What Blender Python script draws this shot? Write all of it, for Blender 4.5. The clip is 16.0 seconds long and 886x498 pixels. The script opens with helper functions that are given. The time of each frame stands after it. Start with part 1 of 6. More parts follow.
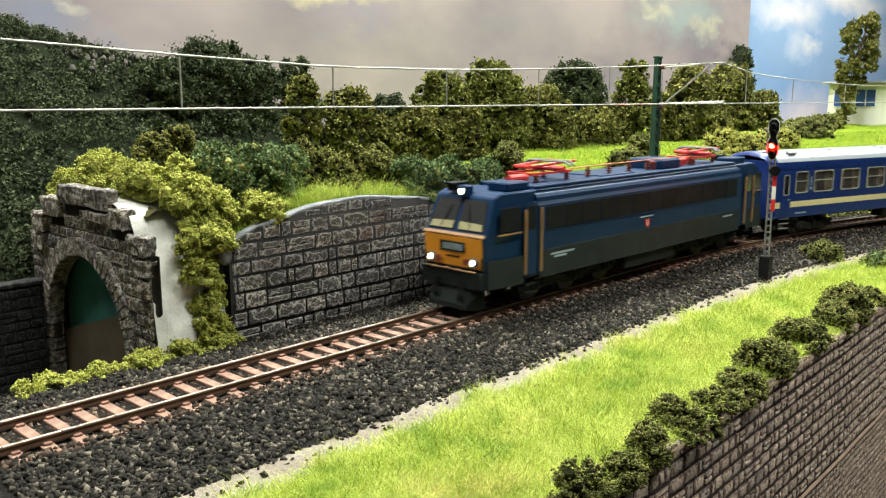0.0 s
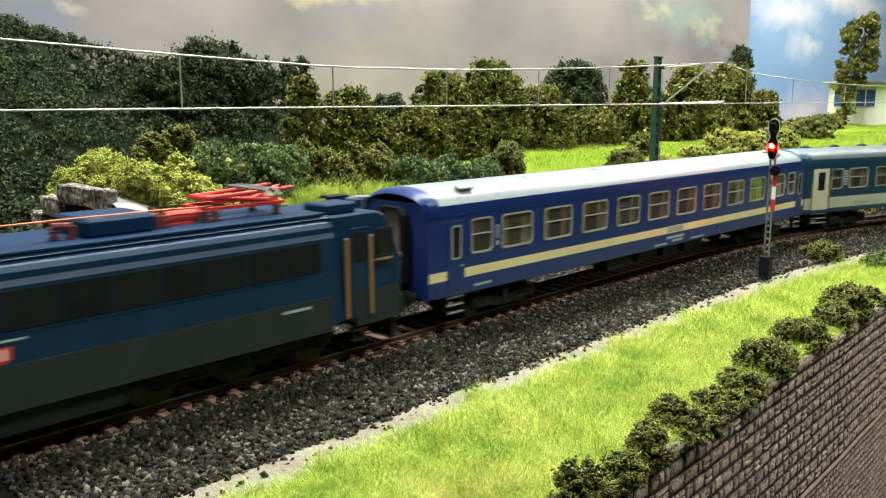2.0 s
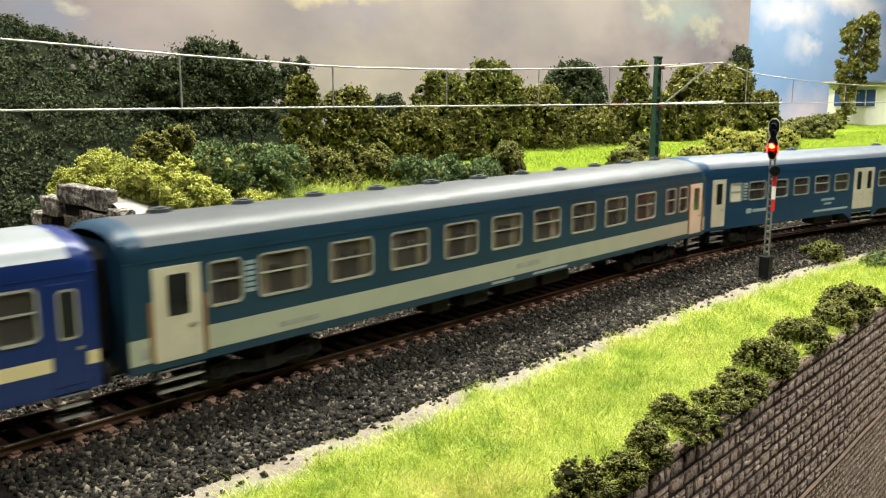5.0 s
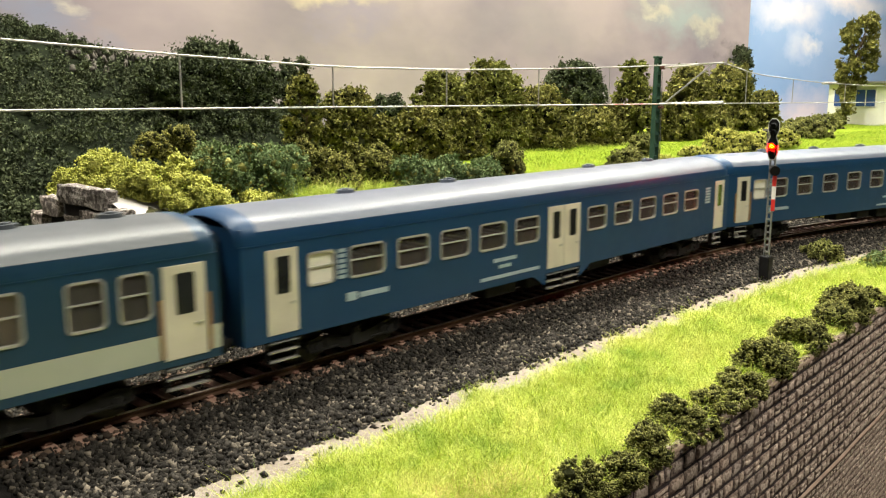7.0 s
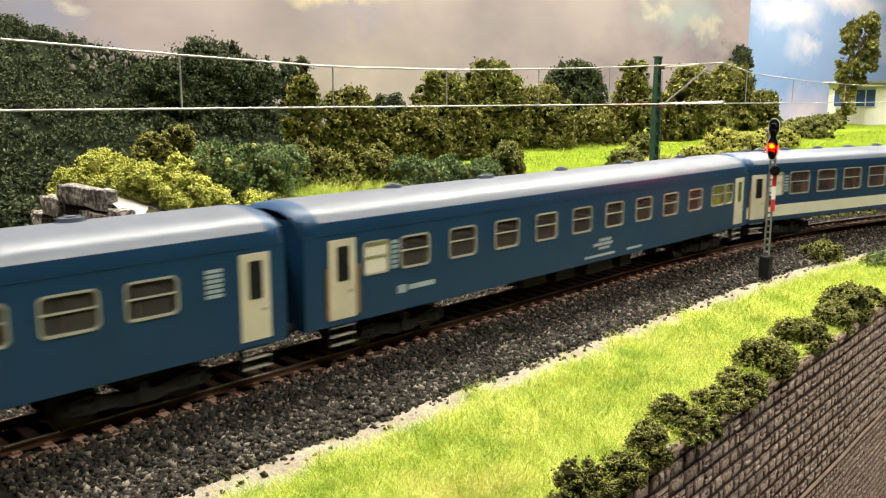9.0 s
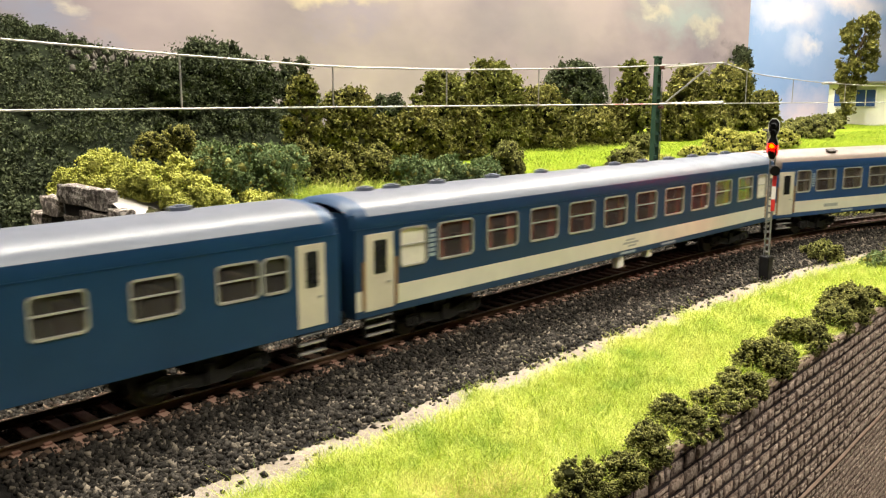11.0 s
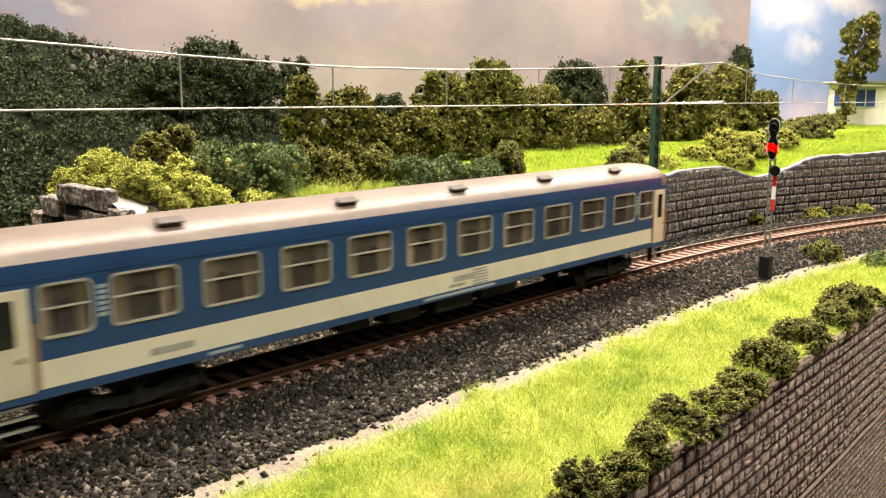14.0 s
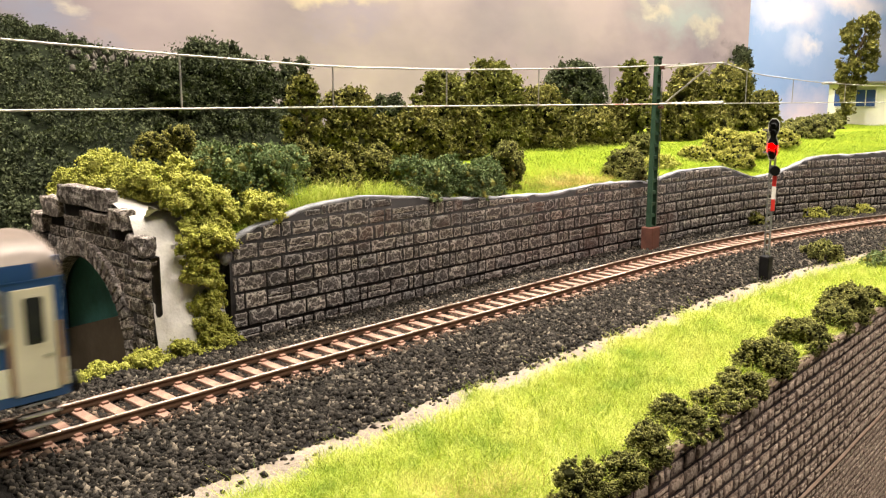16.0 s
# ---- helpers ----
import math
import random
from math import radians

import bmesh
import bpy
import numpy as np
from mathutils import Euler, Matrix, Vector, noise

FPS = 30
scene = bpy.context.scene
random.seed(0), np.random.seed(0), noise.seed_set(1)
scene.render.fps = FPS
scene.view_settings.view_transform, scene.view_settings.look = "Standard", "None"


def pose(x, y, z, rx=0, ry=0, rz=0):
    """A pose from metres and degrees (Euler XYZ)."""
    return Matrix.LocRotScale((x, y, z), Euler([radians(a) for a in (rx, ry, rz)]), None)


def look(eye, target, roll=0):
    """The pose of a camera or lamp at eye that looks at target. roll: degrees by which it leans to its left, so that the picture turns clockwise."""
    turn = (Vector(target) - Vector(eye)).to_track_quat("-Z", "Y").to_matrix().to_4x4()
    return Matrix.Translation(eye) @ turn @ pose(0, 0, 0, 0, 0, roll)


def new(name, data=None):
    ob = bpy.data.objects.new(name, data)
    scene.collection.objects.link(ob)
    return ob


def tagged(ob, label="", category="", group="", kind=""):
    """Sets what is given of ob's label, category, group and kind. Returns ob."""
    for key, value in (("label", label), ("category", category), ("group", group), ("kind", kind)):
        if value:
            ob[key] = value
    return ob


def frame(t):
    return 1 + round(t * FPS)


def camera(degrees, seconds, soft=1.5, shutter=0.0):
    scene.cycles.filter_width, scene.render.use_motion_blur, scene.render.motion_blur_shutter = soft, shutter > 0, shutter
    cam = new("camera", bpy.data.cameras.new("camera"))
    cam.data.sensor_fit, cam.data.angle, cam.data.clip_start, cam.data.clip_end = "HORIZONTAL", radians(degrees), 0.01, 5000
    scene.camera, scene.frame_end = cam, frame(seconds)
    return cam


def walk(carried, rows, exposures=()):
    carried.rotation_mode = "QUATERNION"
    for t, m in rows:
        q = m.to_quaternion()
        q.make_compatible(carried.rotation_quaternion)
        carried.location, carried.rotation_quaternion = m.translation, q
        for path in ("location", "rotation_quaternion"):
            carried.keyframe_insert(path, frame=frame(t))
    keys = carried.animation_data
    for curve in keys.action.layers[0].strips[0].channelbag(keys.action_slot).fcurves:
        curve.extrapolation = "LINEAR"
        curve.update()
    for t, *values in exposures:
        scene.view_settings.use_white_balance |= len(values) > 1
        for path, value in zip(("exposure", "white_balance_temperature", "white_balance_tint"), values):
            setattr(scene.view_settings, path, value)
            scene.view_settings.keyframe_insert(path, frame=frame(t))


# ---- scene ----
cam = camera(55.2, 16.0, soft=1.25, shutter=0.5)
EYE = Vector((0.0, -0.2057, 0.0782))
YAW, TILT = radians(46.87), radians(10.15)
AIM = EYE + Vector((math.sin(YAW) * math.cos(TILT), math.cos(YAW) * math.cos(TILT), -math.sin(TILT)))
walk(cam, [(0.0, look(EYE, AIM)), (16.0, look(EYE, AIM))],
     [(0.0, 0.09, 6250, -2), (1.5, 0.05, 6200, -5), (3.5, 0.09, 6300, -3), (7.0, 0.17, 6850, 4), (9.0, 0.22, 6900, 5), (12.5, 0.27, 7150, 10), (16.0, 0.29, 7250, 12)])

# ---- light: the hobby room's LED panels hang over the layout ----
world = bpy.data.worlds.new("room_air")
scene.world = world
world.use_nodes = True
world.node_tree.nodes["Background"].inputs[0].default_value = (0.9, 0.95, 1.0, 1)
world.node_tree.nodes["Background"].inputs[1].default_value = 0.25


def panel(name, eye, target, sx, sy, watts, colour):
    data = bpy.data.lights.new(name, "AREA")
    data.shape, data.size, data.size_y, data.energy, data.color = "RECTANGLE", sx, sy, watts, colour
    ob = new(name, data)
    ob.matrix_world = look(eye, target)
    return ob


panel("led_panel", (0.44, 0.20, 0.72), (0.44, 0.06, 0.0), 1.3, 0.12, 24.0, (1.0, 0.95, 0.885))
panel("led_panel", (1.35, 0.12, 0.72), (1.25, 0.06, 0.0), 0.8, 0.12, 12.0, (1.0, 0.955, 0.90))
panel("led_panel", (0.42, -0.42, 0.72), (0.38, -0.08, 0.0), 1.0, 0.10, 5.2, (1.0, 0.955, 0.90))
panel("ceiling_light", (0.35, -0.75, 1.35), (0.35, 0.1, 0.0), 0.9, 0.5, 7.0, (1.0, 0.96, 0.91))

# ---- small helpers; shapes are drawn in millimetres of the model ----
MM = 0.001
R0, S0 = 950.0, 335.0           # radius of the curve and where it starts


def on_track(s, u=0.0, z=0.0):
    """Millimetres along the line, to its far side and up, to world millimetres."""
    if s <= S0:
        return Vector((s, u, z))
    a = (s - S0) / R0
    return Vector((S0 + (R0 + u) * math.sin(a), -R0 + (R0 + u) * math.cos(a), z))


def to_track(x, y):
    if x <= S0:
        return x, y
    dx, dy = x - S0, y + R0
    return S0 + R0 * math.atan2(dx, dy), math.hypot(dx, dy) - R0


def heading(s):
    return 0.0 if s <= S0 else -(s - S0) / R0


def track_pose(s, u=0.0, z=0.0, turn=0.0):
    return Matrix.Translation(on_track(s, u, z) * MM) @ Matrix.Rotation(heading(s) + turn, 4, "Z")


def thing(name, m=None, label="", category="", group="", kind=""):
    ob = new(name)
    ob.empty_display_size = 0.005
    if m is not None:
        ob.matrix_world = m
    return tagged(ob, label, category, group, kind)


def link(name, me, material, parent=None, label=""):
    if material is not None:
        me.materials.clear()
        me.materials.append(material)
    ob = new(name, me)
    if parent is not None:
        ob.parent = parent
    return tagged(ob, label)


def part(name, bm, material, parent=None, label="", smooth=False):
    bmesh.ops.scale(bm, vec=(MM, MM, MM), verts=bm.verts)
    me = bpy.data.meshes.new(name)
    bm.to_mesh(me)
    bm.free()
    if smooth:
        me.polygons.foreach_set("use_smooth", [True] * len(me.polygons))
    return link(name, me, material, parent, label)


def mesh_np(name, verts, tris, smooth=False):
    """A mesh from numpy arrays in millimetres; tris may be (n,3) or (n,4)."""
    me = bpy.data.meshes.new(name)
    verts = np.asarray(verts, dtype=np.float32) * MM
    tris = np.asarray(tris, dtype=np.int32)
    k = tris.shape[1]
    me.vertices.add(len(verts))
    me.vertices.foreach_set("co", verts.ravel())
    me.loops.add(tris.size)
    me.loops.foreach_set("vertex_index", tris.ravel())
    me.polygons.add(len(tris))
    me.polygons.foreach_set("loop_start", np.arange(0, tris.size, k, dtype=np.int32))
    me.polygons.foreach_set("loop_total", np.full(len(tris), k, dtype=np.int32))
    if smooth:
        me.polygons.foreach_set("use_smooth", np.ones(len(tris), dtype=bool))
    me.update(calc_edges=True)
    return me


def box(bm, x0, x1, y0, y1, z0, z1, bevel=0.0, m=None, seg=1):
    ret = bmesh.ops.create_cube(bm, size=1.0)
    vs = ret["verts"]
    for v in vs:
        v.co = Vector(((x0 + x1) / 2 + v.co.x * (x1 - x0), (y0 + y1) / 2 + v.co.y * (y1 - y0), (z0 + z1) / 2 + v.co.z * (z1 - z0)))
    if bevel > 0:
        es = list({e for v in vs for e in v.link_edges})
        r = bmesh.ops.bevel(bm, geom=es, offset=bevel, segments=seg, affect="EDGES", profile=0.5)
        vs = list({v for f in r["faces"] for v in f.verts} | {v for v in vs if v.is_valid})
    if m is not None:
        bmesh.ops.transform(bm, matrix=m, verts=vs)
    return vs


def boxes(*args, bevel=0.0):
    bm = bmesh.new()
    for a in args:
        box(bm, *a, bevel=bevel)
    return bm


def rod(bm, a, b, r, n=8, r2=None):
    a, b = Vector(a), Vector(b)
    d = b - a
    m = Matrix.Translation((a + b) / 2) @ d.to_track_quat("Z", "Y").to_matrix().to_4x4()
    return bmesh.ops.create_cone(bm, cap_ends=True, segments=n, radius1=r, radius2=r if r2 is None else r2, depth=d.length, matrix=m)["verts"]


def wire_path(bm, pts, r, n=6):
    """One unbroken bent wire."""
    pts = [Vector(q) for q in pts]
    rings = []
    for i, q in enumerate(pts):
        d = (pts[min(i + 1, len(pts) - 1)] - pts[max(i - 1, 0)]).normalized()
        a = d.cross(Vector((0, 0.3, 1)) if abs(d.z) < 0.8 else Vector((1, 0.2, 0))).normalized()
        b = d.cross(a)
        rings.append([bm.verts.new(q + (a * math.cos(2 * math.pi * k / n) + b * math.sin(2 * math.pi * k / n)) * r) for k in range(n)])
    for u, w in zip(rings, rings[1:]):
        for k in range(n):
            bm.faces.new((u[k], u[(k + 1) % n], w[(k + 1) % n], w[k]))
    bm.faces.new(rings[0])
    bm.faces.new(list(reversed(rings[-1])))
    bmesh.ops.recalc_face_normals(bm, faces=bm.faces)


def prism(bm, outline, y0, y1):
    """An outline in x, z drawn out from y0 to y1."""
    a = [bm.verts.new((x, y0, z)) for x, z in outline]
    b = [bm.verts.new((x, y1, z)) for x, z in outline]
    bm.faces.new(a)
    bm.faces.new(list(reversed(b)))
    n = len(outline)
    for i in range(n):
        bm.faces.new((a[i], b[i], b[(i + 1) % n], a[(i + 1) % n]))
    bmesh.ops.recalc_face_normals(bm, faces=bm.faces)


def scatter(base_v, base_f, pos, size, rng, squash=None, tilt=True):
    """Many small copies of one shape, turned at random, in one pair of arrays."""
    n = len(pos)
    q = rng.normal(size=(n, 4)) if tilt else np.c_[rng.normal(size=(n, 1)), np.zeros((n, 2)), rng.normal(size=(n, 1))]
    q /= np.linalg.norm(q, axis=1)[:, None]
    w, x, y, z = q.T
    rot = np.stack([1 - 2 * (y * y + z * z), 2 * (x * y - w * z), 2 * (x * z + w * y),
                    2 * (x * y + w * z), 1 - 2 * (x * x + z * z), 2 * (y * z - w * x),
                    2 * (x * z - w * y), 2 * (y * z + w * x), 1 - 2 * (x * x + y * y)], axis=1).reshape(n, 3, 3)
    b = np.asarray(base_v)[None] * np.asarray(size).reshape(n, -1, 1) if np.ndim(size) == 1 else np.asarray(base_v)[None] * np.asarray(size)[:, None, :]
    v = np.einsum("nij,nkj->nki", rot, b)
    if squash is not None:
        v = v * np.asarray(squash)
    v = v + np.asarray(pos)[:, None, :]
    f = np.asarray(base_f)[None] + (np.arange(n) * len(base_v))[:, None, None]
    return v.reshape(-1, 3), f.reshape(-1, np.asarray(base_f).shape[1])


# ---- materials ----
def mat(name, rough=0.6, metal=0.0, spec=0.4):
    m = bpy.data.materials.new(name)
    m.use_nodes = True
    nt = m.node_tree
    b = nt.nodes["Principled BSDF"]
    b.inputs["Roughness"].default_value = rough
    b.inputs["Metallic"].default_value = metal
    b.inputs["Specular IOR Level"].default_value = spec
    return m, nt, b


def node(nt, kind, **kw):
    n = nt.nodes.new(kind)
    for k, v in kw.items():
        n.inputs[k.replace("_", " ")].default_value = v
    return n


def coords(nt):
    return nt.nodes.new("ShaderNodeTexCoord").outputs["Object"]


def noise_tex(nt, scale, detail=4.0, rough=0.55, vector=None):
    n = node(nt, "ShaderNodeTexNoise", Scale=scale, Detail=detail, Roughness=rough)
    nt.links.new(vector if vector is not None else coords(nt), n.inputs["Vector"])
    return n.outputs["Fac"]


def ramp(nt, fac, stops):
    r = nt.nodes.new("ShaderNodeValToRGB")
    e = r.color_ramp.elements
    while len(e) < len(stops):
        e.new(0.5)
    for el, (p, c) in zip(e, stops):
        el.position, el.color = p, (*c, 1)
    nt.links.new(fac, r.inputs["Fac"])
    return r.outputs["Color"]


def mix(nt, fac, a, b, how="MIX"):
    n = nt.nodes.new("ShaderNodeMix")
    n.data_type, n.blend_type = "RGBA", how
    for sock, val in ((n.inputs[0], fac), (n.inputs[6], a), (n.inputs[7], b)):
        if isinstance(val, (float, int)):
            sock.default_value = val
        elif isinstance(val, tuple):
            sock.default_value = (*val, 1)
        else:
            nt.links.new(val, sock)
    return n.outputs[2]


def bump(nt, b, height, strength=0.5, distance=0.0005):
    n = node(nt, "ShaderNodeBump", Strength=strength, Distance=distance)
    nt.links.new(height, n.inputs["Height"])
    nt.links.new(n.outputs["Normal"], b.inputs["Normal"])


def plain(name, colour, rough=0.5, metal=0.0, dirt=0.25, scale=120.0, spec=0.4, bumps=0.0):
    """A painted or cast surface with faint grain and larger stains."""
    m, nt, b = mat(name, rough, metal, spec)
    dark = tuple(c * (1 - dirt) for c in colour)
    lite = tuple(min(1.0, c * (1 + dirt * 0.45)) for c in colour)
    big = ramp(nt, noise_tex(nt, scale, 3.0), [(0.3, dark), (0.7, lite)])
    fine = noise_tex(nt, scale * 12, 2.0)
    col = mix(nt, 0.25 * min(1.0, dirt * 3), big, ramp(nt, fine, [(0.35, dark), (0.65, lite)]))
    nt.links.new(col, b.inputs["Base Color"])
    rr = node(nt, "ShaderNodeMapRange")
    rr.inputs["To Min"].default_value, rr.inputs["To Max"].default_value = max(0.02, rough - 0.1), min(1.0, rough + 0.12)
    nt.links.new(noise_tex(nt, scale * 3, 3.0), rr.inputs["Value"])
    nt.links.new(rr.outputs[0], b.inputs["Roughness"])
    if bumps:
        bump(nt, b, fine, bumps, 0.0003)
    return m


def glow(name, colour, strength):
    m, nt, b = mat(name, 0.3)
    b.inputs["Base Color"].default_value = (*[min(1, c) for c in colour], 1)
    b.inputs["Emission Color"].default_value = (*colour, 1)
    b.inputs["Emission Strength"].default_value = strength
    return m


def leafy(name, dark, mid, lite, rough=0.85):
    m, nt, b = mat(name, rough, 0.0, 0.15)
    g = nt.nodes.new("ShaderNodeNewGeometry")
    col = ramp(nt, g.outputs["Random Per Island"], [(0.0, dark), (0.5, mid), (1.0, lite)])
    big = ramp(nt, noise_tex(nt, 90.0, 3.0), [(0.3, tuple(c * 0.65 for c in mid)), (0.7, lite)])
    nt.links.new(mix(nt, 0.4, col, big), b.inputs["Base Color"])
    return m
# ---- colours of the place ----
def calc(nt, op, a, b):
    n = nt.nodes.new("ShaderNodeMath")
    n.operation = op
    for sock, val in ((n.inputs[0], a), (n.inputs[1], b)):
        if isinstance(val, (float, int)):
            sock.default_value = val
        else:
            nt.links.new(val, sock)
    return n.outputs[0]


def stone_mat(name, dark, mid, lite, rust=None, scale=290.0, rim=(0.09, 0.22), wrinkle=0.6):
    """Cast plaster stone, painted dark; the raised wrinkles, most of them round its face's rim, are dry-brushed light,
    with rim highlights held in the same colour.
    """
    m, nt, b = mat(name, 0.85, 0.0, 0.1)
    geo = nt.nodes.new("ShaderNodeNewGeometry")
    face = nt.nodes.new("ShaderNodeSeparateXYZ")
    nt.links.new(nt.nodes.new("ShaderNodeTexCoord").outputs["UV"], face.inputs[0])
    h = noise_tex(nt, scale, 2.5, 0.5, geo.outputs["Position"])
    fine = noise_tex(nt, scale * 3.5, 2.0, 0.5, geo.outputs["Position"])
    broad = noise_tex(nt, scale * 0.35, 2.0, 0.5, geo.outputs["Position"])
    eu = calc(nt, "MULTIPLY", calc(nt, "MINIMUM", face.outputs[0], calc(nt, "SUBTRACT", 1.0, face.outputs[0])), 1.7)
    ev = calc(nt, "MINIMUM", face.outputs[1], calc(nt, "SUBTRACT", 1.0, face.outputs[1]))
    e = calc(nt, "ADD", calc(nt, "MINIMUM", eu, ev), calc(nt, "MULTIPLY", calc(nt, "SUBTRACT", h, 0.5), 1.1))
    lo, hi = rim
    # light ring: dry-brush paint, plus edge highlights put into the colour
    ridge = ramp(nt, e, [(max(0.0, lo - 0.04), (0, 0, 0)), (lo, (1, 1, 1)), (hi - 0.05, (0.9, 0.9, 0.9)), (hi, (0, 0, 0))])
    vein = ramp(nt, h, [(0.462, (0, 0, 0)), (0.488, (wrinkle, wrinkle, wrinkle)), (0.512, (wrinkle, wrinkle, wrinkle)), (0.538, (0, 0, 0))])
    chalk_highlight = mix(nt, 1.0, ridge, vein, "LIGHTEN")
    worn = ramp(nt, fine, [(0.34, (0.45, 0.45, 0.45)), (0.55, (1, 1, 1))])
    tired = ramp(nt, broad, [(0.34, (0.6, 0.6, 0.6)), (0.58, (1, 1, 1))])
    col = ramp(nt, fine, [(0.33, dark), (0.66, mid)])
    col = mix(nt, mix(nt, 1.0, mix(nt, 1.0, chalk_highlight, worn, "MULTIPLY"), tired, "MULTIPLY"), col, lite)
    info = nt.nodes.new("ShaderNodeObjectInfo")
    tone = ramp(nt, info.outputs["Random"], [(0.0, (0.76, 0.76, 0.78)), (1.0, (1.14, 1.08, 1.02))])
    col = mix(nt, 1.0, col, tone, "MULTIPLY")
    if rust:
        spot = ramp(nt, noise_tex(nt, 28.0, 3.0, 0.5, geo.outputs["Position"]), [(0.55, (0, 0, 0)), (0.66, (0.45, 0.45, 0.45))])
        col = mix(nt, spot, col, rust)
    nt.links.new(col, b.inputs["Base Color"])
    bump(nt, b, mix(nt, 0.3, chalk_highlight, fine), 0.8, 0.0004)
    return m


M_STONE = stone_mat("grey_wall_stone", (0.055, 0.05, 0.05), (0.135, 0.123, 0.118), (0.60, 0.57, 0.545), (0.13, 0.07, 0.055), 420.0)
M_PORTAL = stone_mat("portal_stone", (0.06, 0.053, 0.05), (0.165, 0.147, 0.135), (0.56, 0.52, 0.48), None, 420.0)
M_CUTTING = stone_mat("dark_cutting_stone", (0.016, 0.016, 0.018), (0.034, 0.034, 0.037), (0.075, 0.075, 0.08))
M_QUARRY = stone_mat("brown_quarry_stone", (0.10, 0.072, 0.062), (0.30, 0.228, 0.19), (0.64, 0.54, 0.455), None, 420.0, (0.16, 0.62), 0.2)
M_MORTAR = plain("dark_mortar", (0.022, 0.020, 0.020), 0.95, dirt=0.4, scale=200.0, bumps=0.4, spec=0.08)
M_JOINT = plain("portal_joint", (0.05, 0.046, 0.044), 0.95, dirt=0.4, scale=200.0, bumps=0.4, spec=0.08)
M_MORTAR_B = plain("brown_mortar", (0.016, 0.011, 0.011), 0.95, dirt=0.4, scale=200.0, bumps=0.4, spec=0.08)
M_COPING = plain("grey_plaster_coping", (0.27, 0.275, 0.295), 0.9, dirt=0.75, scale=110.0, bumps=0.8)
M_PLASTER = plain("bare_white_plaster", (0.72, 0.69, 0.65), 0.8, dirt=0.3, scale=90.0, bumps=0.8)
M_LEDGE = plain("tan_ledge", (0.36, 0.26, 0.2), 0.8, dirt=0.35, scale=150.0, bumps=0.4, spec=0.08)
M_TEAL = plain("teal_board", (0.065, 0.225, 0.205), 0.6, dirt=0.45, scale=50.0)
M_BROWN = plain("brown_board", (0.12, 0.095, 0.072), 0.8, dirt=0.3, scale=60.0, spec=0.08)
M_RAILSIDE = plain("rusty_rail", (0.10, 0.058, 0.036), 0.6, dirt=0.4, scale=200.0, spec=0.08)
M_RAILTOP = plain("bright_rail_head", (0.55, 0.47, 0.40), 0.3, 1.0, dirt=0.2, scale=200.0)
M_SLEEPER = plain("pinkish_brown_sleeper", (0.31, 0.185, 0.135), 0.75, dirt=0.45, scale=260.0, bumps=0.4)
M_TIE = plain("rail_clip", (0.24, 0.12, 0.085), 0.7, dirt=0.4, scale=260.0)
M_MASTGREEN = plain("green_mast_paint", (0.035, 0.075, 0.05), 0.5, dirt=0.35, scale=160.0, spec=0.08)
M_RUSTBASE = plain("rust_brown_footing", (0.13, 0.05, 0.035), 0.8, dirt=0.4, scale=200.0)
M_WIRE = plain("tinned_wire", (0.48, 0.46, 0.43), 0.42, 0.6, dirt=0.2, scale=200.0)
M_BLACK = plain("matt_black", (0.012, 0.012, 0.013), 0.5, dirt=0.3, scale=150.0, spec=0.08)
M_GREYMETAL = plain("grey_mast_metal", (0.20, 0.20, 0.20), 0.5, 0.2, dirt=0.3, scale=200.0)
M_WHITE = plain("white_enamel", (0.80, 0.79, 0.77), 0.4, dirt=0.1, scale=200.0)
M_GREYWHITE = plain("greyish_white_enamel", (0.50, 0.49, 0.48), 0.5, dirt=0.2, scale=200.0)
M_RED = plain("red_enamel", (0.60, 0.03, 0.025), 0.4, dirt=0.2, scale=200.0)
M_REDGLOW = glow("red_signal_light", (1.0, 0.0014, 0.0014), 550.0)


def ground_mat(name, a, b_, c, scale):
    m, nt, b = mat(name, 0.95, 0.0, 0.02)
    big = noise_tex(nt, scale, 4.0)
    fine = noise_tex(nt, scale * 15, 3.0)
    col = mix(nt, 0.5, ramp(nt, big, [(0.3, a), (0.5, b_), (0.72, c)]), ramp(nt, fine, [(0.3, a), (0.7, c)]))
    nt.links.new(col, b.inputs["Base Color"])
    bump(nt, b, fine, 0.9, 0.0008)
    return m


M_BALLASTBED = ground_mat("ballast_bed", (0.006, 0.006, 0.006), (0.015, 0.014, 0.013), (0.04, 0.037, 0.034), 150.0)
M_SAND = ground_mat("sandy_ground", (0.15, 0.12, 0.09), (0.24, 0.205, 0.17), (0.33, 0.295, 0.26), 60.0)
M_TURF = ground_mat("green_turf", (0.09, 0.14, 0.01), (0.16, 0.23, 0.016), (0.24, 0.30, 0.03), 45.0)
M_SOIL = ground_mat("dark_soil", (0.03, 0.03, 0.015), (0.06, 0.06, 0.025), (0.10, 0.09, 0.04), 60.0)


def gravel_mat(name, stops):
    m, nt, b = mat(name, 0.85, 0.0, 0.08)
    g = nt.nodes.new("ShaderNodeNewGeometry")
    col = ramp(nt, g.outputs["Random Per Island"], stops)
    nt.links.new(mix(nt, 0.3, col, ramp(nt, noise_tex(nt, 900.0, 3.0), [(0.3, (0.010, 0.009, 0.008)), (0.7, (0.075, 0.066, 0.055))])), b.inputs["Base Color"])
    return m


